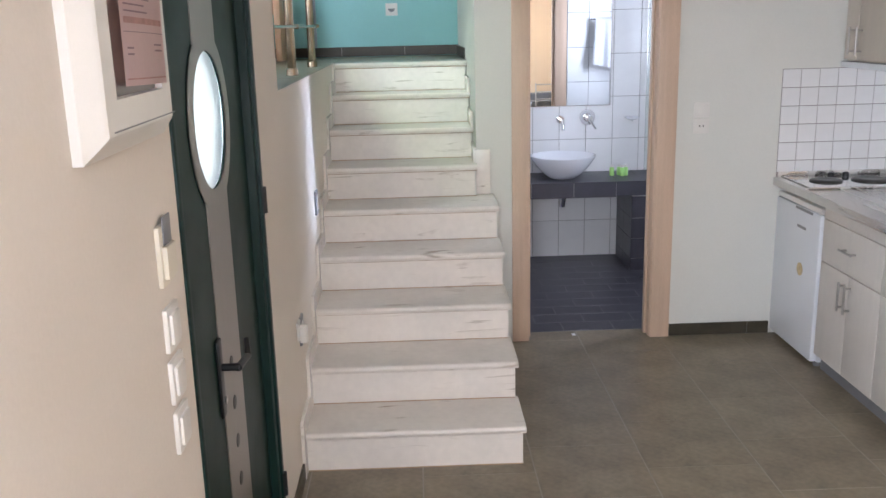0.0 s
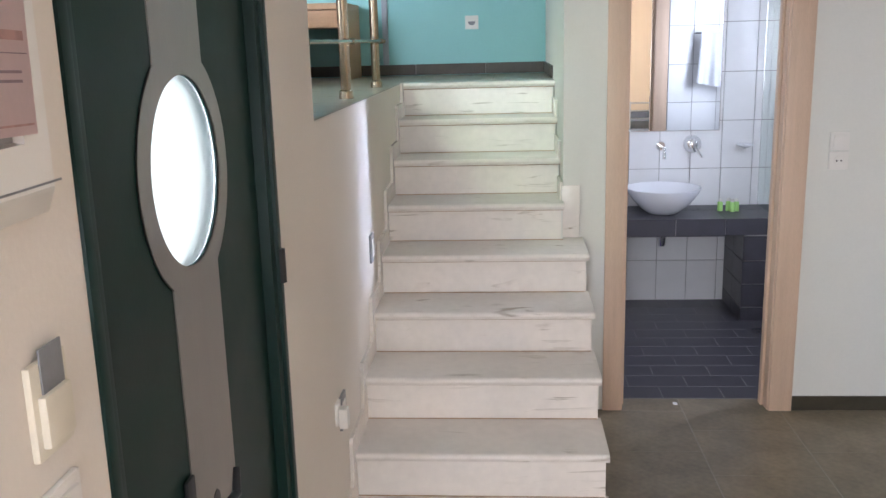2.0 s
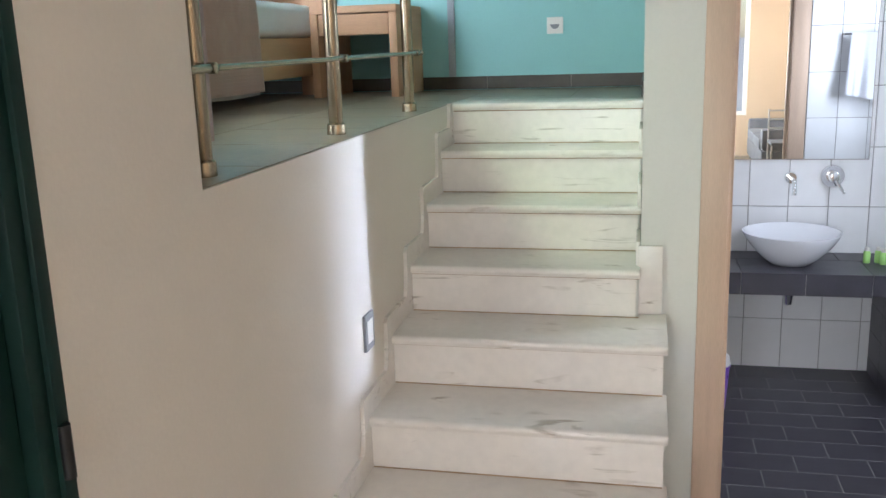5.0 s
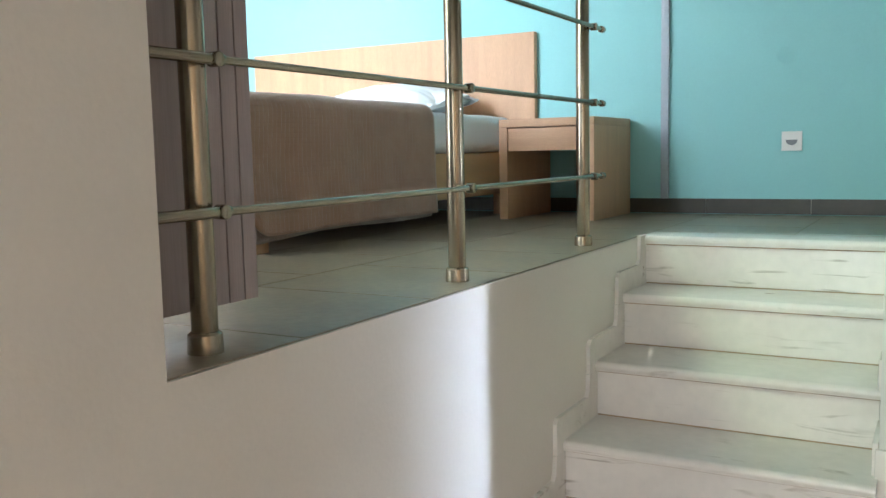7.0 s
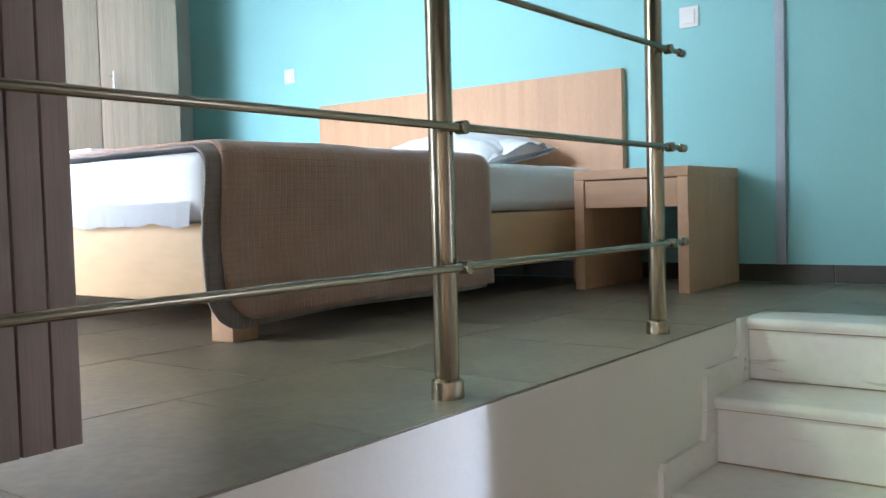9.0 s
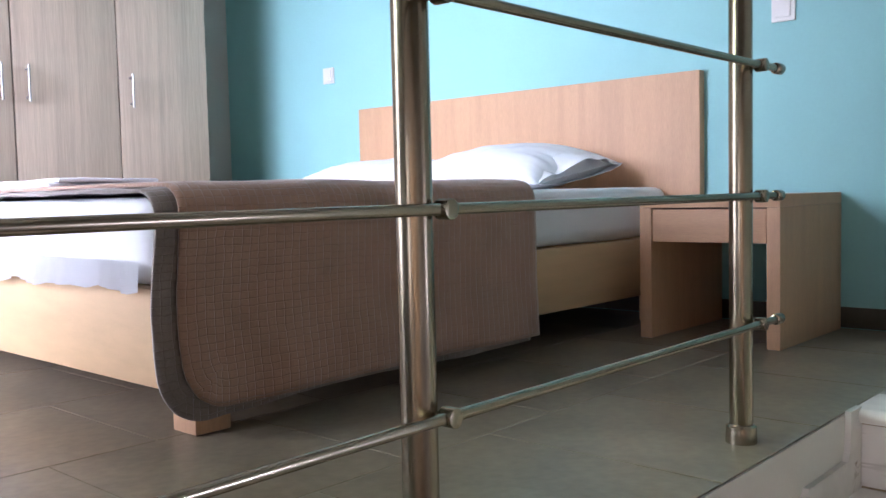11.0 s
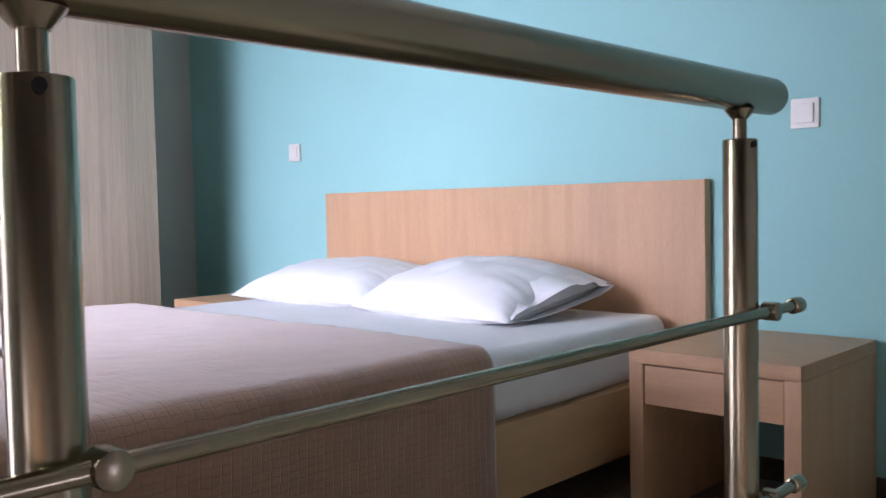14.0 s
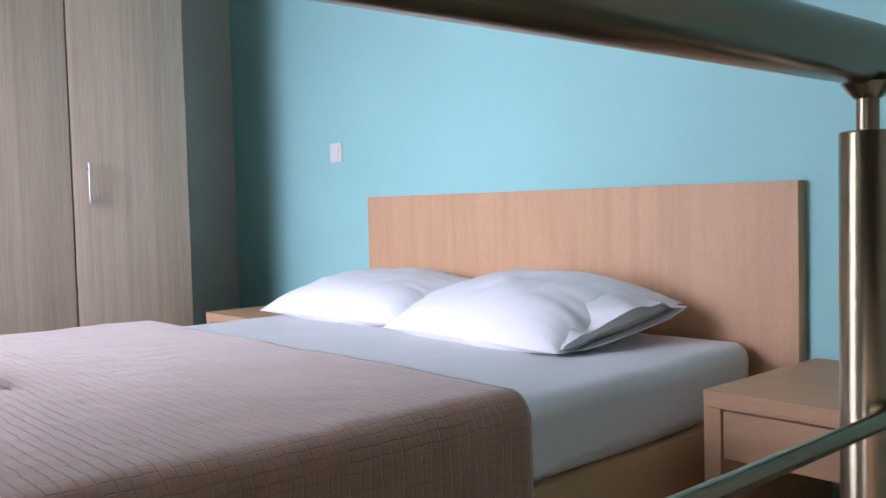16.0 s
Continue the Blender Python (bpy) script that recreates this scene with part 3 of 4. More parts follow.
NY0, NY1, NZ0, NZ1 = 1.432, 1.662, 1.683, 2.003
bm = B()
grid = [[bm.verts.new((paper_x(i / 10, j / 10), NY0 + (NY1 - NY0) * i / 10 + 0.012 * (j / 10 - 1), NZ0 - 0.008 * i / 10 + (NZ1 - NZ0) * j / 10)) for j in range(11)] for i in range(11)]
for i in range(10):
    for j in range(10):
        bm.faces.new((grid[i][j], grid[i + 1][j], grid[i + 1][j + 1], grid[i][j + 1]))
bmesh.ops.solidify(bm, geom=bm.faces[:], thickness=0.0006)
part("sheet", bm, M_PAPER, notice, smooth=True)


def printed(name, u0, u1, v, h, mat):
    """A printed line that follows the sheet's curl."""
    bm = B()
    n = 8
    rows = []
    for k in range(n + 1):
        u = u0 + (u1 - u0) * k / n
        y, z = NY0 + (NY1 - NY0) * u + 0.012 * (v - 1), NZ0 - 0.008 * u + (NZ1 - NZ0) * v
        rows.append([bm.verts.new((paper_x(u, v) + 0.0009, y, z + d)) for d in (0, h)])
    for a, b in zip(rows, rows[1:]):
        bm.faces.new((a[0], b[0], b[1], a[1]))
    bmesh.ops.solidify(bm, geom=bm.faces[:], thickness=0.0003)
    part(name, bm, mat, notice)


rnd = random.Random(4)
for i in range(19):
    printed("text_line", 0.07, 0.07 + 0.86 * rnd.uniform(0.45, 1.0), 0.36 + i * 0.033, 0.0026, M_INK)
printed("red_band", 0.05, 0.95, 0.305, 0.010, M_INKRED)
printed("text_line", 0.03, 0.97, 0.262, 0.0012, M_INK)
for v in (0.20, 0.17):
    printed("text_line", 0.68, 0.90, v, 0.003, M_INK)
    printed("text_line", 0.08, 0.20, v - 0.02, 0.003, M_INK)
printed("red_line", 0.03, 0.97, 0.03, 0.0024, M_INKRED)


def wall_plate(name, label, category, at, n, w, h, mat, rocker=True, group=""):
    """A moulded plate on a wall, n: the way it faces ('x' or 'y-')."""
    t = thing(name, at, label, category, group)
    x, y, z = at
    def slab(nm, d0, d1, a0, a1, c0, c1, m, bev):
        if n == "x":
            return bx(nm, (x + d0, x + d1, y + a0, y + a1, z + c0, z + c1), m, t, bevel=bev)
        return bx(nm, (x + a0, x + a1, y - d1, y - d0, z + c0, z + c1), m, t, bevel=bev)
    slab("plate", 0, 0.010, -w / 2, w / 2, -h / 2, h / 2, mat, 0.003)
    if rocker:
        slab("rocker", 0.0085, 0.016, -w / 2 + 0.014, w / 2 - 0.014, -h / 2 + 0.014, h / 2 - 0.014, mat, 0.003)
    return t, slab


for z in (1.203, 1.096, 0.990):
    wall_plate("light_switch", "white plastic light switch beside the entrance door", "switch", (XW, 1.676, z), "x", 0.085, 0.088, M_PLASTIC, group="switches by the door")
t, slab = wall_plate("key_card_switch", "cream key card switch with a blue card", "switch", (XW, 1.676, 1.350), "x", 0.085, 0.118, M_CREAMPL, False)
slab("slot", 0.008, 0.020, -0.032, 0.032, -0.045, 0.02, M_CREAMPL, 0.004)
slab("card", 0.010, 0.013, -0.022, 0.030, 0.015, 0.075, M_GREYPL, 0.001)
for y, z in ((4.24, 0.948), (3.455, 0.575)):
    t, slab = wall_plate("step_light", "grey framed recessed step light in the stair wall", "step light", (XW, y, z), "x", 0.085, 0.115, M_GREYPL, False, "step lights")
    slab("lens", 0.009, 0.0115, -0.026, 0.026, -0.036, 0.036, M_PLASTIC, 0.002)
t, slab = wall_plate("night_light", "small white plug-in night light", "night light", (XW, 3.375, 0.60), "x", 0.055, 0.075, M_PLASTIC, False)
slab("body", 0.009, 0.040, -0.02, 0.02, -0.05, 0.02, M_PLASTIC, 0.008)
wall_plate("light_switch", "white plastic light switch on the turquoise wall", "switch", (-3.290, YB, 2.638), "y-", 0.080, 0.080, M_PLASTIC)
wall_plate("light_switch", "white plastic light switch above the nightstand", "switch", (-0.950, YB, 2.618), "y-", 0.080, 0.083, M_PLASTIC)
t, slab = wall_plate("dimmer_switch", "white floor-level dimmer with a dark half dial", "dimmer", (-0.031, YB, 1.875), "y-", 0.085, 0.085, M_PLASTIC, False)
bm = B()
vs = [bm.verts.new((0.024 * math.cos(a), 0, 0.024 * math.sin(a))) for a in [math.pi + i * math.pi / 14 for i in range(15)]]
f = bm.faces.new(vs)
bmesh.ops.translate(bm, vec=(-0.031, YB - 0.0165, 1.881), verts=vs)
g = bmesh.ops.extrude_face_region(bm, geom=[f])
bmesh.ops.translate(bm, vec=(0, 0.007, 0), verts=[v for v in g["geom"] if isinstance(v, bmesh.types.BMVert)])
bmesh.ops.recalc_face_normals(bm, faces=bm.faces[:])
part("dial", bm, M_GREYPL, t, "dark half-round dial")
cover = part("junction_cover", rod(B(), (-0.06, YB - 0.004, 2.25), (-0.06, YB, 2.25), 0.038, seg=32, bevel=0.001), M_TEAL, None, "", True)
tagged(cover, "turquoise painted round junction box cover on the wall", "junction box")
trunk = tagged(bx("cable_trunking", (-0.608, -0.572, YB - 0.022, YB, P + 0.072, CEIL), M_ASHWOOD, bevel=0.003), "grey vertical cable trunking on the turquoise wall", "trunking")
trunk.data.materials[0] = material("grey_trunking", (0.36, 0.40, 0.44), 0.4, 0, 0.04, 6, 0.02, 90)
t, slab = wall_plate("light_switch", "white plastic light switch above a socket", "switch", (1.66, YW, 1.285), "y-", 0.085, 0.082, M_PLASTIC)
t, slab = wall_plate("wall_socket", "white plastic round-pin wall socket", "socket", (1.66, YW, 1.198), "y-", 0.085, 0.082, M_PLASTIC, False)
part("socket_well", rod(B(), (1.66, YW - 0.0135, 1.198), (1.66, YW - 0.009, 1.198), 0.021, seg=28), M_PLASTIC, t, "", True)
for dx in (-0.0095, 0.0095):
    part("pin_hole", rod(B(), (1.66 + dx, YW - 0.0145, 1.198), (1.66 + dx, YW - 0.013, 1.198), 0.004, seg=12), M_BLACK, t, "", True)

# ---- bathroom doorway ----
door_2 = tagged(thing("door_2", (1.07, YW, 0), "pale beech door frame of the open bathroom doorway", "door frame"), kind="structure")
for a, b in ((0.632, 0.722), (1.418, 1.525)):
    bx("architrave", (a, b, YW - 0.014, YW - 0.001, 0.0, 2.10), M_FRAMEWOOD, door_2, bevel=0.004)
    bx("rear_architrave", (a, b, YW + 0.141, YW + 0.152, 0.0, 2.10), M_FRAMEWOOD, door_2, bevel=0.004)
bx("architrave", (0.632, 1.525, YW - 0.014, YW - 0.001, 2.101, 2.18), M_FRAMEWOOD, door_2, bevel=0.004)
for a, b in ((0.661, 0.728), (1.412, 1.489)):
    bx("jamb", (a, b, YW - 0.0005, YW + 0.1405, 0.0, 2.062), M_FRAMEWOOD, door_2, bevel=0.003)
bx("stop", (0.728, 0.742, YW + 0.06, YW + 0.10, 0.0, 2.062), M_FRAMEWOOD, door_2, bevel=0.003)
bx("stop", (1.398, 1.412, YW + 0.06, YW + 0.10, 0.0, 2.062), M_FRAMEWOOD, door_2, bevel=0.003)
bx("head", (0.661, 1.489, YW - 0.0005, YW + 0.1405, 2.062, 2.099), M_FRAMEWOOD, door_2)
# open bathroom door leaf, folded back along the side wall
leaf = tagged(bx("bathroom_door", (0.664, 0.702, YW + 0.155, YW + 0.86, 0.008, 2.06), M_PLASTIC, bevel=0.003), "white bathroom door leaf standing open", "door")
bm = B()
rod(bm, (0.702, YW + 0.80, 0.82), (0.745, YW + 0.80, 0.82), 0.009)
rod(bm, (0.745, YW + 0.805, 0.82), (0.745, YW + 0.70, 0.82), 0.008)
part("lever", bm, M_CHROME, leaf, "chrome door lever", True)
bx("lock_plate", (0.7025, 0.706, YW + 0.775, YW + 0.825, 0.72, 0.87), M_CHROME, leaf, bevel=0.001)

scrap = tagged(bx("paper_scrap", (0.985, 1.005, 4.86, 4.89, 0.0008, 0.004), M_TOWEL, bevel=0.001), "tiny white paper scrap lying at the threshold", "scrap")

# ---- bathroom ----
vanity = thing("vanity_counter", (1.2, 6.44, 0), "masonry vanity counter clad in anthracite tiles", "vanity")
bx("slab", (0.613, 2.099, 6.208, 6.676, 0.552, 0.648), M_BGROUT, vanity)
bx("pier", (1.645, 1.80, 6.212, 6.676, 0.0, 0.551), M_BGROUT, vanity)
for i in range(5):
    a = 0.62 + i * 0.302
    bx("front_tile", (a, min(a + 0.298, 2.098), 6.200, 6.2075, 0.553, 0.654), M_DARKTILE, vanity)
    bx("top_tile", (a, min(a + 0.298, 2.098), 6.200, 6.495, 0.6485, 0.656), M_DARKTILE, vanity)
    bx("top_tile", (a - 0.1 if i else a, min(a + 0.198, 2.098), 6.499, 6.676, 0.6485, 0.656), M_DARKTILE, vanity)
    bx("bottom_tile", (a, min(a + 0.298, 1.635), 6.208, 6.60, 0.544, 0.5515), M_DARKTILE, vanity) if a < 1.5 else None
for z0, z1 in ((0.0, 0.085), (0.089, 0.235), (0.239, 0.385), (0.389, 0.543)):
    bx("pier_tile", (1.641, 1.804, 6.204, 6.2115, z0, z1), M_DARKTILE, vanity)
    bx("pier_side_tile", (1.6365, 1.6445, 6.204, 6.44, z0, z1), M_DARKTILE, vanity)
    bx("pier_side_tile", (1.6365, 1.6445, 6.444, 6.676, z0, z1), M_DARKTILE, vanity)

basin = part("wash_basin", lathe(B(), [(0.085, 0.0), (0.097, 0.003), (0.140, 0.036), (0.188, 0.086), (0.226, 0.140), (0.236, 0.160), (0.238, 0.166), (0.231, 0.167),
                                      (0.212, 0.135), (0.170, 0.085), (0.10, 0.04), (0.001, 0.03)], (1.175, 6.42, 0.6565), 48), M_CERAMIC, None, "", True)
tagged(basin, "white ceramic bowl basin on the dark counter", "basin")
part("siphon", rod(B(), (1.175, 6.42, 0.44), (1.175, 6.42, 0.543), 0.02, 0.035), M_CHROME, basin, "chrome drain siphon", True)
spout = thing("wall_spout", (1.195, 6.675, 1.05), "chrome wall-mounted basin spout", "tap")
part("rosette", rod(B(), (1.195, 6.675, 1.055), (1.195, 6.662, 1.055), 0.032, 0.028), M_CHROME, spout, "", True)
bm = B()
rod(bm, (1.195, 6.665, 1.055), (1.195, 6.55, 1.055), 0.011)
rod(bm, (1.195, 6.555, 1.06), (1.195, 6.535, 0.985), 0.011, 0.012)
part("spout", bm, M_CHROME, spout, "", True)
mixer = thing("wall_mixer", (1.40, 6.675, 1.07), "chrome round single-lever wall mixer", "tap")
part("rosette", rod(B(), (1.40, 6.675, 1.065), (1.40, 6.660, 1.065), 0.060, 0.055, 36), M_CHROME, mixer, "", True)
part("cartridge", rod(B(), (1.40, 6.662, 1.065), (1.40, 6.61, 1.065), 0.032, 0.026, 28, 0.004), M_CHROME, mixer, "", True)
part("lever", rod(B(), (1.405, 6.62, 1.055), (1.445, 6.585, 0.985), 0.010, 0.007), M_CHROME, mixer, "", True)
dish = thing("soap_dish", (1.72, 6.675, 1.05), "chrome and glass wall soap dish", "soap dish")
part("holder", rod(B(), (1.72, 6.675, 1.05), (1.72, 6.60, 1.05), 0.013), M_CHROME, dish, "", True)
part("dish", lathe(B(), [(0.02, 0), (0.05, 0.012), (0.055, 0.022), (0.045, 0.016), (0.001, 0.008)], (1.72, 6.60, 1.045)), M_CERAMIC, dish, "", True)
for i, (x, y, g) in enumerate(((1.545, 6.46, 0), (1.60, 6.47, 0), (1.615, 6.43, 0), (1.645, 6.45, 0))):
    bt = thing("soap_bottle", (x, y, 0.6565), "small green toiletry bottle with a white cap", "bottle", "toiletry bottles")
    part("body", lathe(B(), [(0.015, 0), (0.017, 0.004), (0.017, 0.055), (0.012, 0.062)], (x, y, 0.6565), 20), M_SOAP, bt, "", True)
    part("cap", lathe(B(), [(0.012, 0.0625), (0.012, 0.078), (0.010, 0.08)], (x, y, 0.6565), 20), M_PLASTIC, bt, "", True)
mirror = thing("wall_mirror", (1.2, 6.675, 1.16), "large frameless mirror above the basin", "mirror")
bx("glass", (0.63, 1.565, 6.668, 6.6755, 1.155, 2.15), M_MIRROR, mirror)
bx("edge", (1.5655, 1.569, 6.667, 6.6755, 1.152, 2.15), M_SATIN, mirror)
bx("edge", (0.63, 1.569, 6.667, 6.6755, 1.151, 1.1545), M_SATIN, mirror)
screen = tagged(bx("shower_screen", (1.835, 1.843, 5.72, 6.675, 0.657, 2.1), M_SCREEN), "greenish glass shower screen with a white edge profile", "shower screen")
screen.visible_shadow = False
bx("edge_profile", (1.828, 1.850, 6.17, 6.19, 0.0, 0.656), M_PLASTIC, screen, "white edge profile", bevel=0.002)
YR = YW + 0.155
tb = thing("towel_rail", (1.87, YR, 1.77), "chrome towel rail on the bathroom wall", "towel rail")
part("bar", rod(B(), (1.73, YR + 0.06, 1.775), (2.03, YR + 0.06, 1.775), 0.007), M_CHROME, tb, "", True)
for x in (1.74, 2.02):
    part("bracket", rod(B(), (x, YR - 0.006, 1.775), (x, YR + 0.06, 1.775), 0.006), M_CHROME, tb, "", True)
bm = B()
rows = []
hang = ((-0.012, 1.46), (-0.013, 1.60), (-0.010, 1.775), (0.0, 1.786), (0.010, 1.775), (0.014, 1.68), (0.018, 1.56), (0.020, 1.44), (0.022, 1.34))
for i in range(33):
    f = i / 32
    row = []
    for k, (oy, z) in enumerate(hang):
        low = max(0.0, (1.775 - z) / 0.43)
        x = 1.775 + 0.205 * f + 0.03 * low * (f - 0.5) - 0.012 * low
        fold = low * (0.016 * math.sin(f * 11 + 0.5 * low) + 0.007 * math.sin(f * 23 + 1))
        row.append(bm.verts.new((x, YR + 0.06 + oy + fold * (1 if oy > 0 else 0.3), z + (0.035 * (1 - f) if k == 8 else 0) - 0.01 * low * f)))
    rows.append(row)
for a, b in zip(rows, rows[1:]):
    for k in range(len(hang) - 1):
        bm.faces.new((a[k], b[k], b[k + 1], a[k + 1]))
bmesh.ops.solidify(bm, geom=bm.faces[:], thickness=0.004)
tagged(part("bath_towel", bm, M_TOWEL, None, "", True), "white towel hanging over the chrome rail", "towel")
drain = tagged(part("floor_drain", rod(B(), (1.70, 5.98, 0.004), (1.70, 5.98, 0.010), 0.055, seg=28), M_CHROME, None, "", True), "round chrome floor drain", "drain")
wb = thing("waste_bin", (0.765, 6.05, 0), "purple plastic waste bin with a swing lid", "bin")
part("body", lathe(B(), [(0.085, 0.0), (0.09, 0.004), (0.105, 0.22), (0.11, 0.225), (0.108, 0.235)], (0.765, 6.05, 0.0045)), M_PURPLE, wb, "", True)
part("lid", lathe(B(), [(0.108, 0.2355), (0.10, 0.27), (0.06, 0.30), (0.001, 0.305)], (0.765, 6.05, 0.0045)), M_PLASTIC, wb, "white lid", True)
bath_win = tagged(thing("window_1", (2.17, 5.68, 0.55), "narrow frosted bathroom window", "window"), kind="structure")
for d in ((2.12, 2.2, 5.33, 5.35, 0.55, 2.25), (2.12, 2.2, 5.49, 5.51, 0.55, 2.25), (2.12, 2.2, 5.35, 5.49, 0.55, 0.58), (2.12, 2.2, 5.35, 5.49, 2.22, 2.25)):
    bx("window_frame", d, M_PLASTIC, bath_win)
bx("pane", (2.155, 2.165, 5.351, 5.489, 0.581, 2.219), M_FROST, bath_win).visible_shadow = False
# the rear window is unseen, added as a source for the lower room
for nm, dims, axis in (("unseen_window_2", (-0.1, 1.9, YF - 0.11, YF - 0.05, 0.6, 2.6), "lower room"), ("window_3", (-3.25, -1.65, 2.94, 3.0, P, P + 2.25), "bedroom balcony")):
    w = tagged(thing(nm, ((dims[0] + dims[1]) / 2, dims[2], dims[4]), "white framed %s window" % axis, "window"), kind="structure")
    x0, x1, ya, yb, z0, z1 = dims
    xm = (x0 + x1) / 2
    for d in ((x0, x0 + 0.06, ya, yb, z0, z1), (x1 - 0.06, x1, ya, yb, z0, z1), (x0 + 0.06, x1 - 0.06, ya, yb, z0, z0 + 0.06), (x0 + 0.06, x1 - 0.06, ya, yb, z1 - 0.06, z1), (xm - 0.05, xm + 0.05, ya, yb, z0 + 0.06, z1 - 0.06)):
        bx("window_frame", d, M_PLASTIC, w, bevel=0.004)
    for a, b in ((x0 + 0.06, xm - 0.05), (xm + 0.05, x1 - 0.06)):
        bx("pane", (a, b, ya + 0.025, ya + 0.033, z0 + 0.06, z1 - 0.06), M_GLASS, w).visible_shadow = False

# unseen side window, added to go with the kitchen fill lamp
side_win = tagged(thing("unseen_window_4", (XW - 0.1, -1.0, 0.9), "unseen white framed window, added beside the entrance to light the kitchen", "window"), kind="structure")
for d in ((-1.8, -1.74, 0.9, 2.3), (-0.26, -0.2, 0.9, 2.3), (-1.74, -0.26, 0.9, 0.96), (-1.74, -0.26, 2.24, 2.3), (-1.03, -0.97, 0.96, 2.24)):
    bx("window_frame", (XW - 0.12, XW - 0.07, *d), M_PLASTIC, side_win, bevel=0.004)
for a, b in ((-1.74, -1.03), (-0.97, -0.26)):
    bx("pane", (XW - 0.10, XW - 0.092, a, b, 0.96, 2.24), M_GLASS, side_win).visible_shadow = False
backdrop = structure("backdrop", [(-3.6, -3.55, -8.0, 2.7, -0.3, 6.0)], glow_material("bright_hazy_daylight", (0.93, 0.97, 1.0), 9.0), "bright hazy daylight outside the entrance")

# ---- sitting area ----
sofa = thing("sofa", (2.3, -1.4, 0), "low grey fabric sofa against the ochre wall", "sofa")
bx("base", (1.90, 2.70, -2.28, -0.55, 0.06, 0.30), M_SOFA, sofa, bevel=0.02)
bx("backrest", (2.48, 2.70, -2.10, -0.73, 0.305, 0.86), M_SOFA, sofa, bevel=0.05)
for a, b in ((-2.28, -2.105), (-0.725, -0.55)):
    bx("armrest", (1.90, 2.70, a, b, 0.305, 0.58), M_SOFA, sofa, bevel=0.04)
for a, b in ((-2.10, -1.42), (-1.41, -0.73)):
    bx("seat_cushion", (1.88, 2.475, a, b, 0.305, 0.45), M_SOFA, sofa, bevel=0.04)
for x in (1.96, 2.64):
    for y in (-2.22, -0.61):
        part("foot", rod(B(), (x, y, 0.0005), (x, y, 0.06), 0.022), M_BLACK, sofa, "", True)
chair = thing("metal_chair", (2.12, -0.15, 0), "light metal chair with a padded grey seat", "chair")
for x in (1.95, 2.29):
    for y in (-0.33, 0.03):
        top = 0.86 if y < 0 else 0.44
        part("leg", rod(B(), (x, y, 0.0005), (x, y + (-0.04 if y < 0 else 0), top), 0.011), M_HANDLE, chair, "", True)
bx("seat", (1.94, 2.30, -0.35, 0.05, 0.442, 0.48), M_SOFA, chair, bevel=0.012)
for z in (0.62, 0.73, 0.84):
    part("back_rail", rod(B(), (1.95, -0.362, z), (2.29, -0.362, z), 0.010), M_HANDLE, chair, "", True)

# ---- kitchen ----
fr = thing("fridge", (2.4, 4.53, 0), "small white under-counter fridge with a sticker", "fridge")
bx("body", (2.150, 2.70, 4.27, 4.80, 0.02, 0.835), M_ENAMEL, fr, bevel=0.008)
bx("door", (2.108, 2.146, 4.262, 4.808, 0.03, 0.800), M_ENAMEL, fr, bevel=0.010)
bx("top_trim", (2.114, 2.149, 4.264, 4.806, 0.803, 0.832), M_PLASTIC, fr, bevel=0.006)
bx("grip", (2.1045, 2.109, 4.35, 4.55, 0.784, 0.796), M_GREYPL, fr)
bx("badge", (2.1055, 2.109, 4.42, 4.52, 0.690, 0.704), M_GREYPL, fr)
part("sticker", rod(B(), (2.1055, 4.455, 0.475), (2.109, 4.455, 0.475), 0.034, seg=18), M_STICK, fr, "yellowed peeling sticker")
for y in (4.29, 4.78):
    part("foot", rod(B(), (2.16, y, 0.0), (2.16, y, 0.021), 0.018), M_GREYPL, fr, "", True)
wt = thing("worktop", (2.41, 3.9, 0.86), "stainless steel kitchen worktop with raised rim", "worktop")
bx("slab", (2.078, 2.735, 2.85, 4.815, 0.862, 0.905), M_WORKTOP, wt, bevel=0.005)
bx("upstand", (2.10, 2.735, 4.795, 4.8105, 0.9055, 0.935), M_WORKTOP, wt, bevel=0.003)
bx("rim", (2.085, 2.72, 4.40, 4.418, 0.9055, 0.914), M_WORKTOP, wt, bevel=0.003)
hob = thing("hob", (2.41, 4.60, 0.906), "two-plate electric hob set in the worktop", "hob")
bx("plate", (2.125, 2.70, 4.435, 4.785, 0.9055, 0.912), M_CHROME, hob, bevel=0.003)
for x, y, r in ((2.27, 4.585, 0.075), (2.51, 4.585, 0.088)):
    ring = part("burner", lathe(B(), [(r + 0.008, 0.0), (r + 0.008, 0.006), (r, 0.012), (r - 0.03, 0.014), (r - 0.04, 0.012), (0.001, 0.012)], (x, y, 0.9123)), M_HOB, hob, "dark cast-iron burner", True)
for x in (2.36, 2.44):
    part("knob", lathe(B(), [(0.018, 0), (0.017, 0.018), (0.012, 0.024), (0.001, 0.025)], (x, 4.725, 0.9123), 24), M_BLACK, hob, "black control knob", True)


def bar_handle(parent, p, q, out, r=0.0055):
    """A bar handle from p to q on two studs."""
    p, q, out = Vector(p), Vector(q), Vector(out)
    bm = B()
    rod(bm, p + out, q + out, r, seg=14)
    for f in (0.12, 0.88):
        c = p.lerp(q, f)
        rod(bm, c, c + out, r * 0.9, seg=12)
    return part("handle", bm, M_HANDLE, parent, "satin steel bar handle", True)


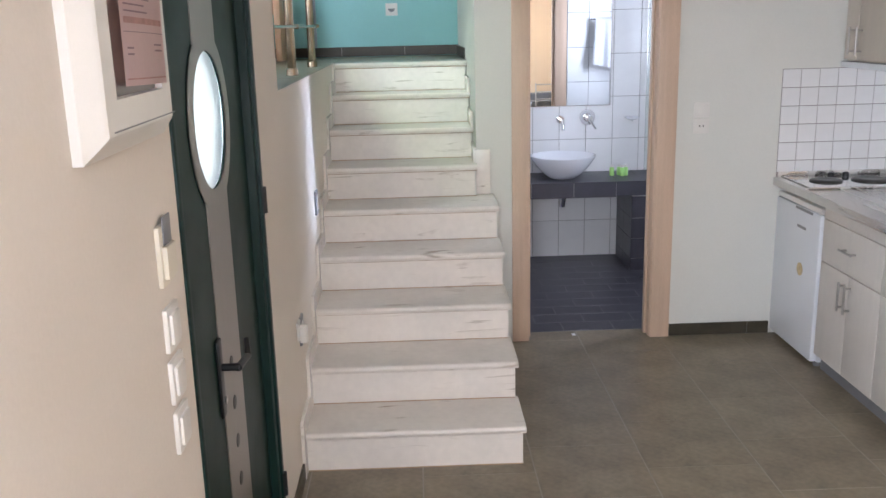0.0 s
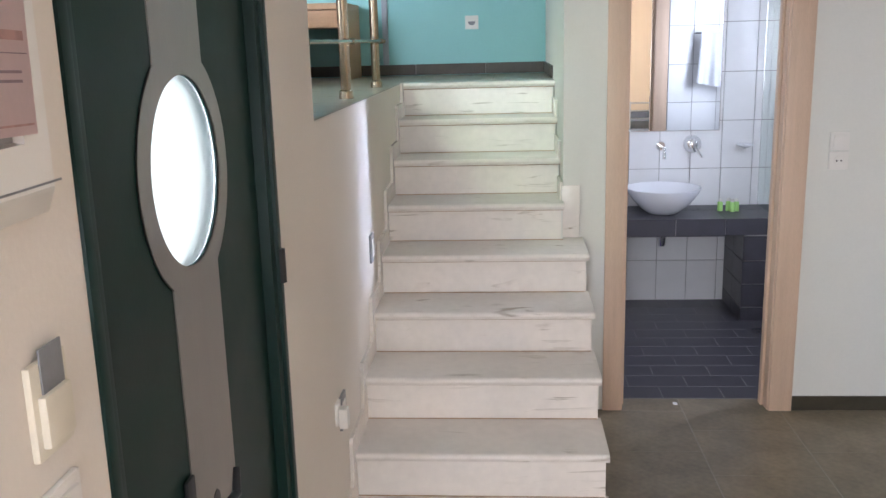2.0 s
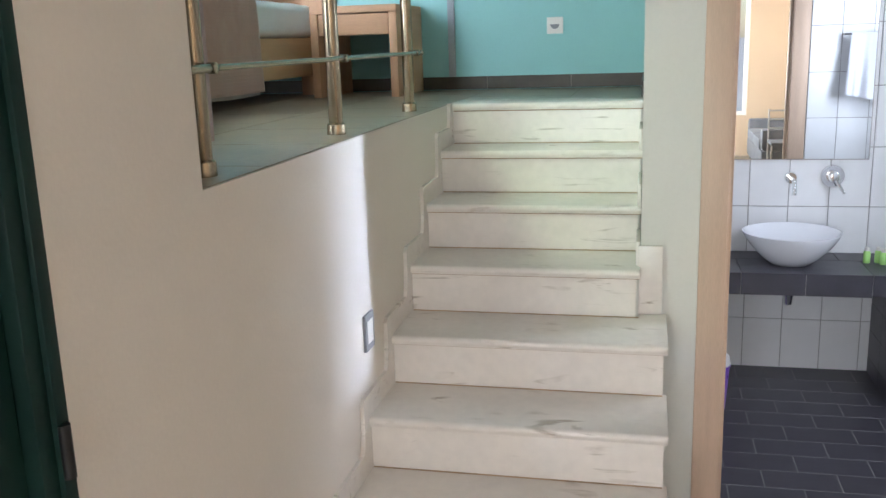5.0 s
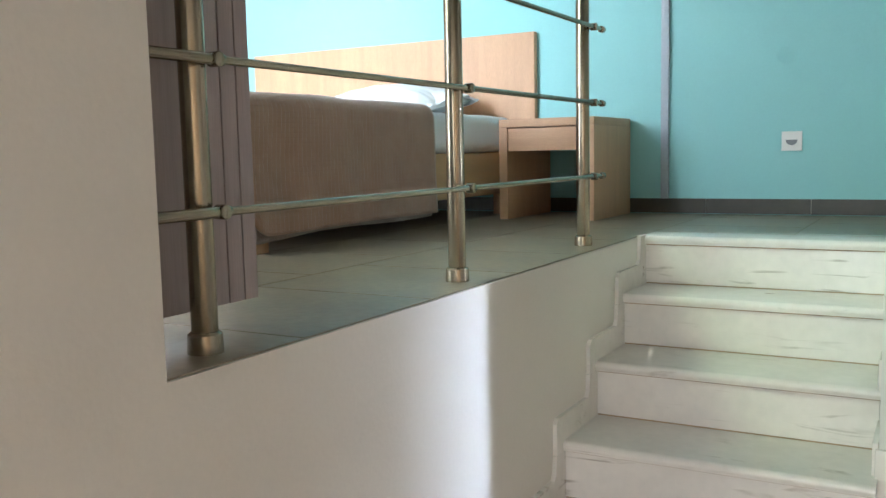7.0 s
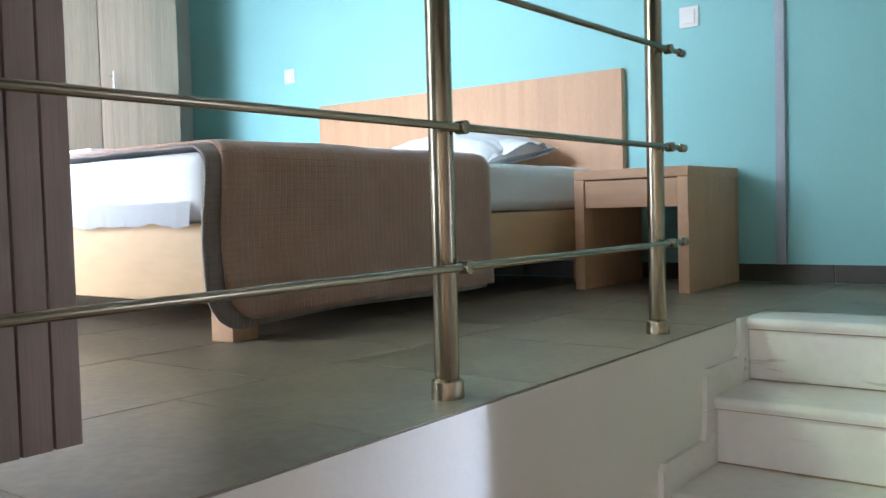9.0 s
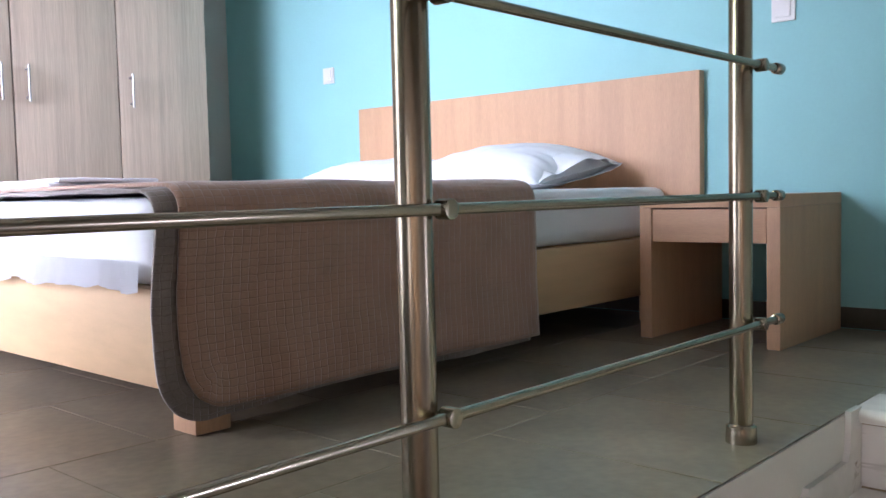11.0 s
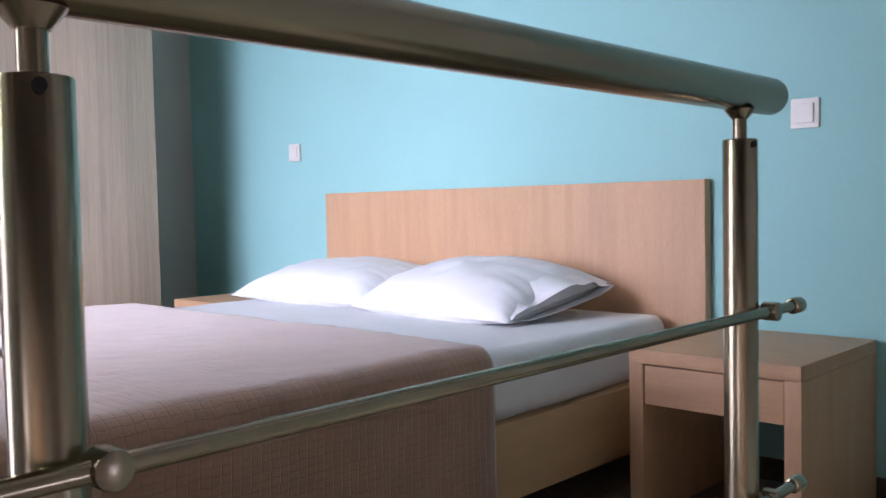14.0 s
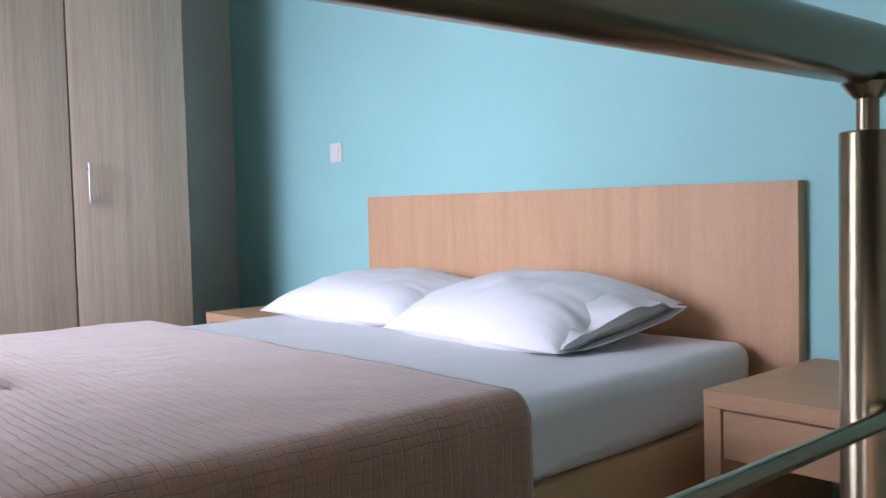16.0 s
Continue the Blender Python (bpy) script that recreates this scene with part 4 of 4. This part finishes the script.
kc = thing("base_cabinet", (2.4, 3.6, 0), "off-white kitchen base cabinet with drawer and doors", "cabinet")
bx("body", (2.14, 2.70, 2.85, 4.245, 0.08, 0.861), M_KITCHEN, kc)
bx("plinth", (2.16, 2.18, 2.85, 4.245, 0.0, 0.0795), M_GREYPL, kc)
bx("top_rail", (2.118, 2.139, 2.85, 4.243, 0.795, 0.860), M_KITCHEN, kc, bevel=0.002)
for a, b in ((3.66, 4.243), (3.05, 3.655)):
    dr = bx("drawer_front", (2.118, 2.139, a, b, 0.58, 0.790), M_KITCHEN, kc, bevel=0.003)
    bar_handle(dr, (2.118, (a + b) / 2 + 0.06, 0.69), (2.118, (a + b) / 2 - 0.06, 0.69), (-0.03, 0, 0))
    m_ = (a + b) / 2
    for c, d, hy in ((m_ + 0.0015, b, m_ + 0.03), (a, m_ - 0.0015, m_ - 0.03)):
        dd = bx("door", (2.118, 2.139, c, d, 0.085, 0.575), M_KITCHEN, kc, bevel=0.003)
        bar_handle(dd, (2.118, hy, 0.40), (2.118, hy, 0.54), (-0.03, 0, 0))
uc = thing("wall_cabinet", (2.58, 4.2, 1.51), "taupe kitchen wall cabinet with bar handles", "cabinet")
bx("body", (2.435, 2.735, 3.60, 4.80, 1.525, 2.25), M_TAUPE, uc)
for a, b, hy in ((4.665, 4.80, 4.70), (4.20, 4.661, 4.62), (3.60, 4.196, 4.15)):
    dd = bx("door", (2.412, 2.434, a, b, 1.535, 2.25), M_TAUPE, uc, bevel=0.003)
    bar_handle(dd, (2.412, hy, 1.56), (2.412, hy, 1.70), (-0.03, 0, 0))
hood = tagged(bx("cooker_hood", (2.40, 2.735, 4.10, 4.80, 1.492, 1.523), M_ENAMEL, bevel=0.004), "slim white cooker hood under the wall cabinet", "cooker hood")

# ---- bedroom furniture ----
wd = thing("wardrobe", (-3.79, 5.0, P), "tall grey oak laminate wardrobe with bar handles", "wardrobe")
bx("body", (XL + 0.002, -3.602, 3.74, 6.085, P + 0.0, CEIL - 0.15), M_OAK, wd)
lines = [3.745, 4.213, 4.681, 5.149, 5.617, 6.083]
for i, (a, b) in enumerate(zip(lines, lines[1:])):
    dd = bx("door", (-3.600, -3.580, a + 0.0035, b - 0.0035, P + 0.07, CEIL - 0.17), M_OAK, wd, bevel=0.002)
    hy = (a + 0.055) if i != 2 else (b - 0.055)
    bar_handle(dd, (-3.580, hy, 2.445), (-3.580, hy, 2.598), (-0.03 * -1, 0, 0))

BX0, BX1, BY0, BY1 = -2.96, -1.310, 4.445, 6.575   # bed plan
bed = thing("double_bed", ((BX0 + BX1) / 2, 5.47, P), "double bed with beech headboard and pale upholstered base", "bed")
bx("headboard", (-3.035, -1.238, 6.580, YB - 0.001, P + 0.14, 2.444), M_BEECH, bed, "flat beech veneer headboard", bevel=0.003)
bx("base", (BX0 + 0.012, BX1 - 0.012, BY0 + 0.012, BY1 - 0.003, 1.652, 1.852), M_BEDBASE, bed, "pale upholstered bed base", bevel=0.014)
for x in (BX0 + 0.042, BX1 - 0.042):
    for y in (BY0 + 0.125, BY1 - 0.12):
        bx("leg", (x - 0.042, x + 0.042, y - 0.042, y + 0.042, P + 0.001, 1.6515), M_BEECH, bed, "short square beech leg", bevel=0.004)


def soft_box(name, x0, x1, y0, y1, z0, z1, mat, r, amp, seed, nx=70, ny=80, nz=10):
    """A mattress shape: rounded box with slight wrinkles on its sides."""
    bm = B()
    bmesh.ops.create_cube(bm, size=2.0)
    bmesh.ops.subdivide_edges(bm, edges=bm.edges[:], cuts=40, use_grid_fill=True)
    hx, hy, hz = (x1 - x0) / 2, (y1 - y0) / 2, (z1 - z0) / 2
    c = Vector(((x0 + x1) / 2, (y0 + y1) / 2, (z0 + z1) / 2))
    for v in bm.verts:
        def spread(u, h):
            # denser towards the edges
            return math.copysign(1 - (1 - abs(u)) ** 1.6, u) * h
        p = Vector((spread(v.co.x, hx), spread(v.co.y, hy), v.co.z * hz))
        q = Vector((max(-hx + r, min(hx - r, p.x)), max(-hy + r, min(hy - r, p.y)), max(-hz + r, min(hz - r, p.z))))
        d = p - q
        if d.length > 1e-6:
            n = d.normalized()
            p = q + n * r
        else:
            n = Vector((0, 0, 1))
        w = noise.noise(Vector((p.x * 5 + seed, p.y * 5, p.z * 2.2))) + 0.5 * noise.noise(Vector((p.x * 13 + seed, p.y * 13, p.z * 4)))
        v.co = c + p + n * amp * w
    ob = part(name, bm, mat, None, "", True)
    return ob


mat_ob = soft_box("mattress", BX0, BX1, BY0, BY1 - 0.005, 1.853, 2.028, M_SHEET, 0.045, 0.0035, 3.0)
for v in mat_ob.data.vertices:
    if v.co.x > (BX0 + BX1) / 2:
        k = max(0.0, min(1.0, (v.co.y - 5.7) / 0.85))
        v.co.x -= 0.045 * k * k * (v.co.x - (BX0 + BX1) / 2) / ((BX1 - BX0) / 2)
tagged(mat_ob, "mattress in a fitted white cotton sheet", "mattress")
# loose hem of the sheet along the base
hem = B()
pts = []
for i in range(200):
    f = i / 199
    x = BX0 + 0.03 + f * (BX1 - BX0 - 0.06)
    wv = 0.006 * noise.noise(Vector((f * 40, 1.7, 0))) + 0.004 * noise.noise(Vector((f * 110, 4.7, 0)))
    pts.append([hem.verts.new((x, BY0 - 0.009 - k * (wv + 0.002), 1.905 - 0.03 * k + (0.012 * noise.noise(Vector((f * 16, 9, 0))) if k == 2 else 0))) for k in range(3)])
for a, b in zip(pts, pts[1:]):
    for k in range(2):
        hem.faces.new((a[k], b[k], b[k + 1], a[k + 1]))
bmesh.ops.solidify(hem, geom=hem.faces[:], thickness=0.002)
part("sheet_hem", hem, M_SHEET, mat_ob, "", True)


def draped(name, mat, y0, y1, drop, lift, seed, out, sag, parent=None):
    """A blanket that lies over the mattress and hangs down its open side. u runs across, v along the bed."""
    NU, NV = 150, 90
    zt = 2.030 + lift
    R = 0.05
    flat = (BX1 + out) - (BX0 - out) - 2 * R
    arc = R * math.pi / 2
    length = 0.12 + arc + flat + arc + drop
    bm = B()
    uvl = bm.loops.layers.uv.new("UVMap")
    grid, st = [], []
    for i in range(NU + 1):
        s = length * i / NU
        row = []
        for j in range(NV + 1):
            v = j / NV
            y = y0 + (y1 - y0) * v
            t = s - 0.12
            hang = 0.0
            if t < 0:
                x, z, n = BX0 - out, zt - R + t, Vector((-1, 0, 0))
            elif t < arc:
                a = t / R
                x, z, n = BX0 - out + R - R * math.cos(a), zt - R + R * math.sin(a), Vector((-math.cos(a), 0, math.sin(a)))
            elif t < arc + flat:
                x, z, n = BX0 - out + R + (t - arc), zt, Vector((0, 0, 1))
            elif t < 2 * arc + flat:
                a = (t - arc - flat) / R
                x, z, n = BX1 + out - R + R * math.sin(a), zt - R + R * math.cos(a), Vector((math.sin(a), 0, math.cos(a)))
            else:
                hang = t - 2 * arc - flat
                k = 1 + sag * (1 - v) ** 2 * 0.5 + sag * 0.18 * math.sin(v * 7 + seed) 
                x, z, n = BX1 + out + 0.02 * hang, zt - R - hang * k, Vector((1, 0, 0))
            f = hang / max(drop, 1e-6)
            w = 0.005 * noise.noise(Vector((x * 4 + seed, y * 4, z * 2))) + 0.016 * f * noise.noise(Vector((seed, y * 6.5, z * 1.2)))
            w += 0.0022 * noise.noise(Vector((x * 22 + seed, y * 22, z * 22)))
            edge = min(1.0, v / 0.03, (1 - v) / 0.02)
            ye = y + 0.006 * noise.noise(Vector((x * 5, seed, z * 5))) - 0.03 * f * (1 - v) * (0.6 + 0.4 * math.sin(5 * f))
            if hang > drop - 0.10 and v * (y1 - y0) < 0.10:
                ca, cb = (hang - drop + 0.10) / 0.10, 1 - v * (y1 - y0) / 0.10
                if ca > 0 and cb > 0:
                    shrink = max(ca, cb) / max(1e-6, math.hypot(ca, cb))
                    z += 0.10 * ca * (1 - shrink)
                    ye += 0.10 * cb * (1 - shrink)
            row.append(bm.verts.new(Vector((x, ye, z)) + n * (w + 0.003 * edge)))
            st.append(None)
        grid.append(row)
    for i in range(NU):
        for j in range(NV):
            f = bm.faces.new((grid[i][j], grid[i + 1][j], grid[i + 1][j + 1], grid[i][j + 1]))
            for l, (a, b) in zip(f.loops, ((i, j), (i + 1, j), (i + 1, j + 1), (i, j + 1))):
                l[uvl].uv = (length * a / NU, (y1 - y0) * b / NV)
    bmesh.ops.recalc_face_normals(bm, faces=bm.faces[:])
    ob = part(name, bm, mat, parent, "", True)
    md = ob.modifiers.new("thickness", "SOLIDIFY")
    md.thickness, md.offset = 0.008, 1
    return ob, grid


quilt, g = draped("quilt", M_QUILTIN, 4.448, 5.605, 0.385, 0.006, 2.0, 0.012, 0.08)
tagged(quilt, "brown quilted bedspread folded double across the bed", "bedspread")
top, g = draped("upper_layer", M_QUILT, 4.490, 5.630, 0.385, 0.018, 7.3, 0.026, 0.03, quilt)


def pillow(name, at, sx, sy, h, turn, tilt, seed):
    """A soft pillow in a case."""
    bm = B()
    N = 44
    uv = {}
    for side in (1, -1):
        for i in range(N + 1):
            for j in range(N + 1):
                u, v = 2 * i / N - 1, 2 * j / N - 1
                key = (i, j, side) if (0 < i < N and 0 < j < N) else (i, j, 0)
                if key in uv:
                    continue
                e = max(0.0, (1 - abs(u) ** 2.6)) ** 0.55 * max(0.0, (1 - abs(v) ** 2.6)) ** 0.55
                pin = 1 - 0.055 * (abs(u) ** 3) * (1 - abs(v) ** 2) - 0.0
                pin2 = 1 - 0.055 * (abs(v) ** 3) * (1 - abs(u) ** 2)
                x, y = u * sx / 2 * pin, v * sy / 2 * pin2
                z = h * e * (0.66 if side > 0 else -0.34)
                wr = noise.noise(Vector((u * 2.3 + seed, v * 2.3, side))) * 0.007 + noise.noise(Vector((u * 7 + seed, v * 3, side))) * 0.004
                wr += 0.0025 * math.sin(9 * u + 6 * v + 3 * noise.noise(Vector((u * 2, v * 2, seed)))) * abs(u) ** 2
                rim = abs(u) ** 4
                wr += rim * 0.010 * noise.noise(Vector((seed, v * 9, 3)))
                z += wr * (0.35 + e)
                uv[key] = bm.verts.new((x, y, z))
    def at_(i, j, s):
        return uv[(i, j, s)] if (i, j, s) in uv else uv[(i, j, 0)]
    for s in (1, -1):
        for i in range(N):
            for j in range(N):
                q = (at_(i, j, s), at_(i + 1, j, s), at_(i + 1, j + 1, s), at_(i, j + 1, s))
                bm.faces.new(q if s > 0 else q[::-1])
    m = Matrix.Translation(at) @ Euler((radians(tilt), 0, radians(turn))).to_matrix().to_4x4()
    bmesh.ops.transform(bm, matrix=m, verts=bm.verts[:])
    return part(name, bm, M_SHEET, None, "", True)


tagged(pillow("pillow", (-2.62, 6.31, 2.078), 0.74, 0.50, 0.150, 4, 7, 1.0), "white cotton pillow leaning on the headboard", "pillow", "pillows on the bed")
PILLOW_AT, PILLOW_TURN = (-1.90, 6.28, 2.084), Euler((radians(9), 0, radians(-3)))
pr = tagged(pillow("pillow", PILLOW_AT, 0.72, 0.50, 0.175, -3, 9, 6.0), "white cotton pillow with a loose open case end", "pillow", "pillows on the bed")

# the loose open end of the pillow case: a flattened sleeve whose mouth hangs open in folds
bm = B()
NR, NL = 64, 16
rings = []
for i in range(NL + 1):
    u = i / NL
    ring = []
    for k in range(NR):
        a = 2 * math.pi * k / NR
        c, d = math.cos(a), math.sin(a)
        up = max(0.0, d)
        fold = math.sin(5.0 * c + 0.9) + 0.6 * math.sin(11 * c + 2.0)
        y = 0.232 * math.copysign(abs(c) ** 0.75, c) * (1 - 0.04 * u)
        h0 = 0.082 * (1 - abs(c) ** 2.4) ** 0.8
        z = (h0 * (1 - 0.60 * u) + 0.014 * u * fold * up) if d > 0 else -0.040 * (1 - abs(c) ** 3) * (1 - 0.5 * u)
        reach = 0.14 + 0.018 * fold * up + 0.020 * c
        ring.append(bm.verts.new((0.235 + reach * u, y, z + 0.004 * noise.noise(Vector((u * 4, c * 5, d * 2))))))
    rings.append(ring)
for a, b in zip(rings, rings[1:]):
    for k in range(NR):
        bm.faces.new((a[k], b[k], b[(k + 1) % NR], a[(k + 1) % NR]))
bmesh.ops.transform(bm, matrix=Matrix.Translation(PILLOW_AT) @ PILLOW_TURN.to_matrix().to_4x4(), verts=bm.verts[:])
bmesh.ops.recalc_face_normals(bm, faces=bm.faces[:])
bmesh.ops.solidify(bm, geom=bm.faces[:], thickness=0.0015)
part("case_end", bm, M_SHEET, pr, "loose crumpled pillow case end", True)


def nightstand(x0, x1):
    ns = thing("nightstand", ((x0 + x1) / 2, 6.34, P), "beech veneer nightstand with a drawer and open front", "nightstand", "nightstands beside the bed")
    z1 = 1.998
    bx("top", (x0, x1, 6.090, 6.600, z1 - 0.036, z1), M_BEECHH, ns, bevel=0.002)
    for a in (x0, x1 - 0.040):
        bx("side_panel", (a, a + 0.040, 6.091, 6.600, P + 0.001, z1 - 0.0365), M_BEECH, ns, bevel=0.002)
    bx("drawer_front", (x0 + 0.043, x1 - 0.043, 6.096, 6.114, 1.856, z1 - 0.041), M_BEECHH, ns, bevel=0.002)
    bx("drawer_box", (x0 + 0.045, x1 - 0.045, 6.116, 6.55, 1.858, z1 - 0.045), M_BEECHH, ns)
    return ns


nightstand(-1.204, -0.754)
nightstand(-3.49, -3.045)

towels = thing("folded_towels", (-2.35, 4.80, 2.06), "folded white towels lying on the bedspread", "towel")
for i, (dx, w) in enumerate(((0.0, 0.0), (0.02, -0.02))):
    bm = B()
    box(bm, -2.52 + dx, -2.08 + dx, 4.60 - w, 4.93 + w, 2.0605 + i * 0.012, 2.072 + i * 0.012, bevel=0.008, seg=3)
    bmesh.ops.subdivide_edges(bm, edges=bm.edges[:], cuts=3, use_grid_fill=True)
    for v in bm.verts:
        v.co.z += 0.004 * noise.noise(Vector((v.co.x * 9, v.co.y * 9, i)))
    part("towel", bm, M_TOWEL, towels, "", True)


# ---- tiles and skirtings ----
def tile_mesh(name, sx, sy, h, bev, mat):
    """A slab with chamfered upper edges, its underside at the origin's height."""
    bm = B()
    a = [bm.verts.new((u * sx / 2, v * sy / 2, 0)) for u, v in ((-1, -1), (1, -1), (1, 1), (-1, 1))]
    b = [bm.verts.new((u * sx / 2, v * sy / 2, h - bev)) for u, v in ((-1, -1), (1, -1), (1, 1), (-1, 1))]
    c = [bm.verts.new((u * (sx / 2 - bev), v * (sy / 2 - bev), h)) for u, v in ((-1, -1), (1, -1), (1, 1), (-1, 1))]
    for p, q in ((a, b), (b, c)):
        for i in range(4):
            bm.faces.new((p[i], p[(i + 1) % 4], q[(i + 1) % 4], q[i]))
    bm.faces.new(c)
    return mesh_of(name, bm, mat)


SHARED = {}


def lay(parent, name, x0, x1, y0, y1, z, mat, h=0.0030, bev=0.0008, way="z"):
    """One tile that fills the rectangle; way: the side it faces."""
    sx, sy = round(x1 - x0, 4), round(y1 - y0, 4)
    if sx < 0.012 or sy < 0.012:
        return
    key = (sx, sy, h, mat.name)
    if key not in SHARED:
        SHARED[key] = tile_mesh(name, sx, sy, h, bev, mat)
    ob = new(name, SHARED[key])
    ob.parent = parent
    cx, cy = (x0 + x1) / 2, (y0 + y1) / 2
    if way == "z":
        ob.matrix_local = pose(cx, cy, z)
    elif way == "y":          # faces -y: rectangle in x, z on the plane y = z
        ob.matrix_local = pose(cx, z, cy, 90, 0, 0)
    elif way == "y+":         # faces +y
        ob.matrix_local = pose(cx, z, cy, -90, 0, 0)
    elif way == "x":          # faces -x: rectangle in y, z on the plane x = z
        ob.matrix_local = pose(z, cx, cy, 90, 0, -90)


def field(parent, x0, x1, y0, y1, z, tx, ty, gap, ox, oy, shift, mat, way="z", h=0.0030, columns=True):
    """Tiles over a rectangle, clipped at its edges; every second column (or row) is shifted."""
    i0, i1 = math.floor((x0 - ox) / tx) - 1, math.ceil((x1 - ox) / tx) + 1
    j0, j1 = math.floor((y0 - oy) / ty) - 1, math.ceil((y1 - oy) / ty) + 1
    for i in range(i0, i1):
        for j in range(j0, j1):
            sx = 0 if columns else (shift if j % 2 else 0)
            sy = (shift if i % 2 else 0) if columns else 0
            a, b = max(x0, ox + i * tx + sx + gap / 2), min(x1, ox + (i + 1) * tx + sx - gap / 2)
            c, d = max(y0, oy + j * ty + sy + gap / 2), min(y1, oy + (j + 1) * ty + sy - gap / 2)
            if b > a and d > c:
                lay(parent, "tile", a, b, c, d, z, mat, h, way=way)


T = 0.455
TB = 0.487
field(floor_bedroom, XL, XW + 0.0005, 3.284, YB, P - 0.0028, TB, 0.435, 0.005, -0.863, 4.465, 0.2175, M_TILE)
field(floor_bedroom, XW + 0.003, 0.44, 5.703, YB, P - 0.0028, TB, 0.435, 0.005, -0.863, 4.465, 0.2175, M_TILE)
field(floor_bedroom, XL, XW - 0.16, 3.05, 3.279, P - 0.0028, TB, 0.435, 0.005, -0.863, 4.465, 0.2175, M_TILE)
field(floor, XW, XR, YF, YW + 0.135, -0.0028, T, 0.435, 0.005, 1.015, 3.70, 0.2175, M_TILE)
field(floor_bathroom, 0.613, 2.10, YW + 0.14, 6.69, -0.0028, 0.30, 0.155, 0.005, 0.95, YW + 0.14, 0.15, M_DARKTILE, columns=False)
field(wall_bathroom_back, 0.613, 2.10, 0.0, 2.4, 6.6895, 0.2, 0.312, 0.004, 0.99, 0.59, 0, M_BTILE, "y", h=0.008)

wall_front_tiles = structure("wall_bathroom_lining", [(1.53, 2.10, YW + 0.1405, YW + 0.1435, 0, 2.4)], M_TGROUT, "white tiled lining beside the bathroom door")
field(wall_front_tiles, 1.532, 2.10, 0.0, 2.4, YW + 0.1436, 0.2, 0.312, 0.004, 1.53, 0.59, 0, M_BTILE, "y+", h=0.006)

# skirtings: a row of cut tiles along the foot of the walls
bb = structure("baseboard", [(1.527, 2.10, YW - 0.003, YW - 0.0005, 0.0035, 0.072)], M_GROUT, "dark tile skirting along the white wall")
a = 1.527
while a < 2.10:
    lay(bb, "skirting_tile", a, min(a + 0.45, 2.10), 0.0035, 0.074, YW - 0.003, M_BBOARD, 0.007, way="y")
    a += 0.454
bb2 = structure("baseboard_bedroom", [(XL, 0.439, YB - 0.003, YB - 0.0005, P + 0.0045, P + 0.070)], M_GROUT, "dark tile skirting along the turquoise wall")
a = XL + 0.15
while a < 0.42:
    lay(bb2, "skirting_tile", a, min(a + 0.45, 0.437), P + 0.004, P + 0.072, YB - 0.003, M_BBOARD, 0.007, way="y")
    a += 0.454
bb3 = structure("baseboard_entrance", [(XW + 0.0005, XW + 0.010, 2.79, 3.275, 0.0045, 0.07)], M_BBOARD, "dark tile skirting beside the entrance door")
bb4 = structure("baseboard_landing", [(0.428, 0.4395, 5.72, YB - 0.012, P + 0.0045, P + 0.07)], M_BBOARD, "dark tile skirting on the stair landing")
# tiled splashback
sp = structure("splashback", [(2.09, XR, YW - 0.003, YW - 0.0005, 0.905, 1.49), (XR - 0.003, XR - 0.0005, 2.85, YW - 0.004, 0.905, 1.49)], M_TGROUT, "white square-tiled kitchen splashback")
field(sp, 2.092, XR - 0.003, 0.935, 1.488, YW - 0.003, 0.1005, 0.0985, 0.004, 2.09, 1.489, 0, M_BTILE, "y", h=0.005)
field(sp, 2.85, YW - 0.01, 0.908, 1.488, XR - 0.003, 0.1005, 0.0985, 0.004, YW, 1.489, 0, M_BTILE, "x", h=0.005)
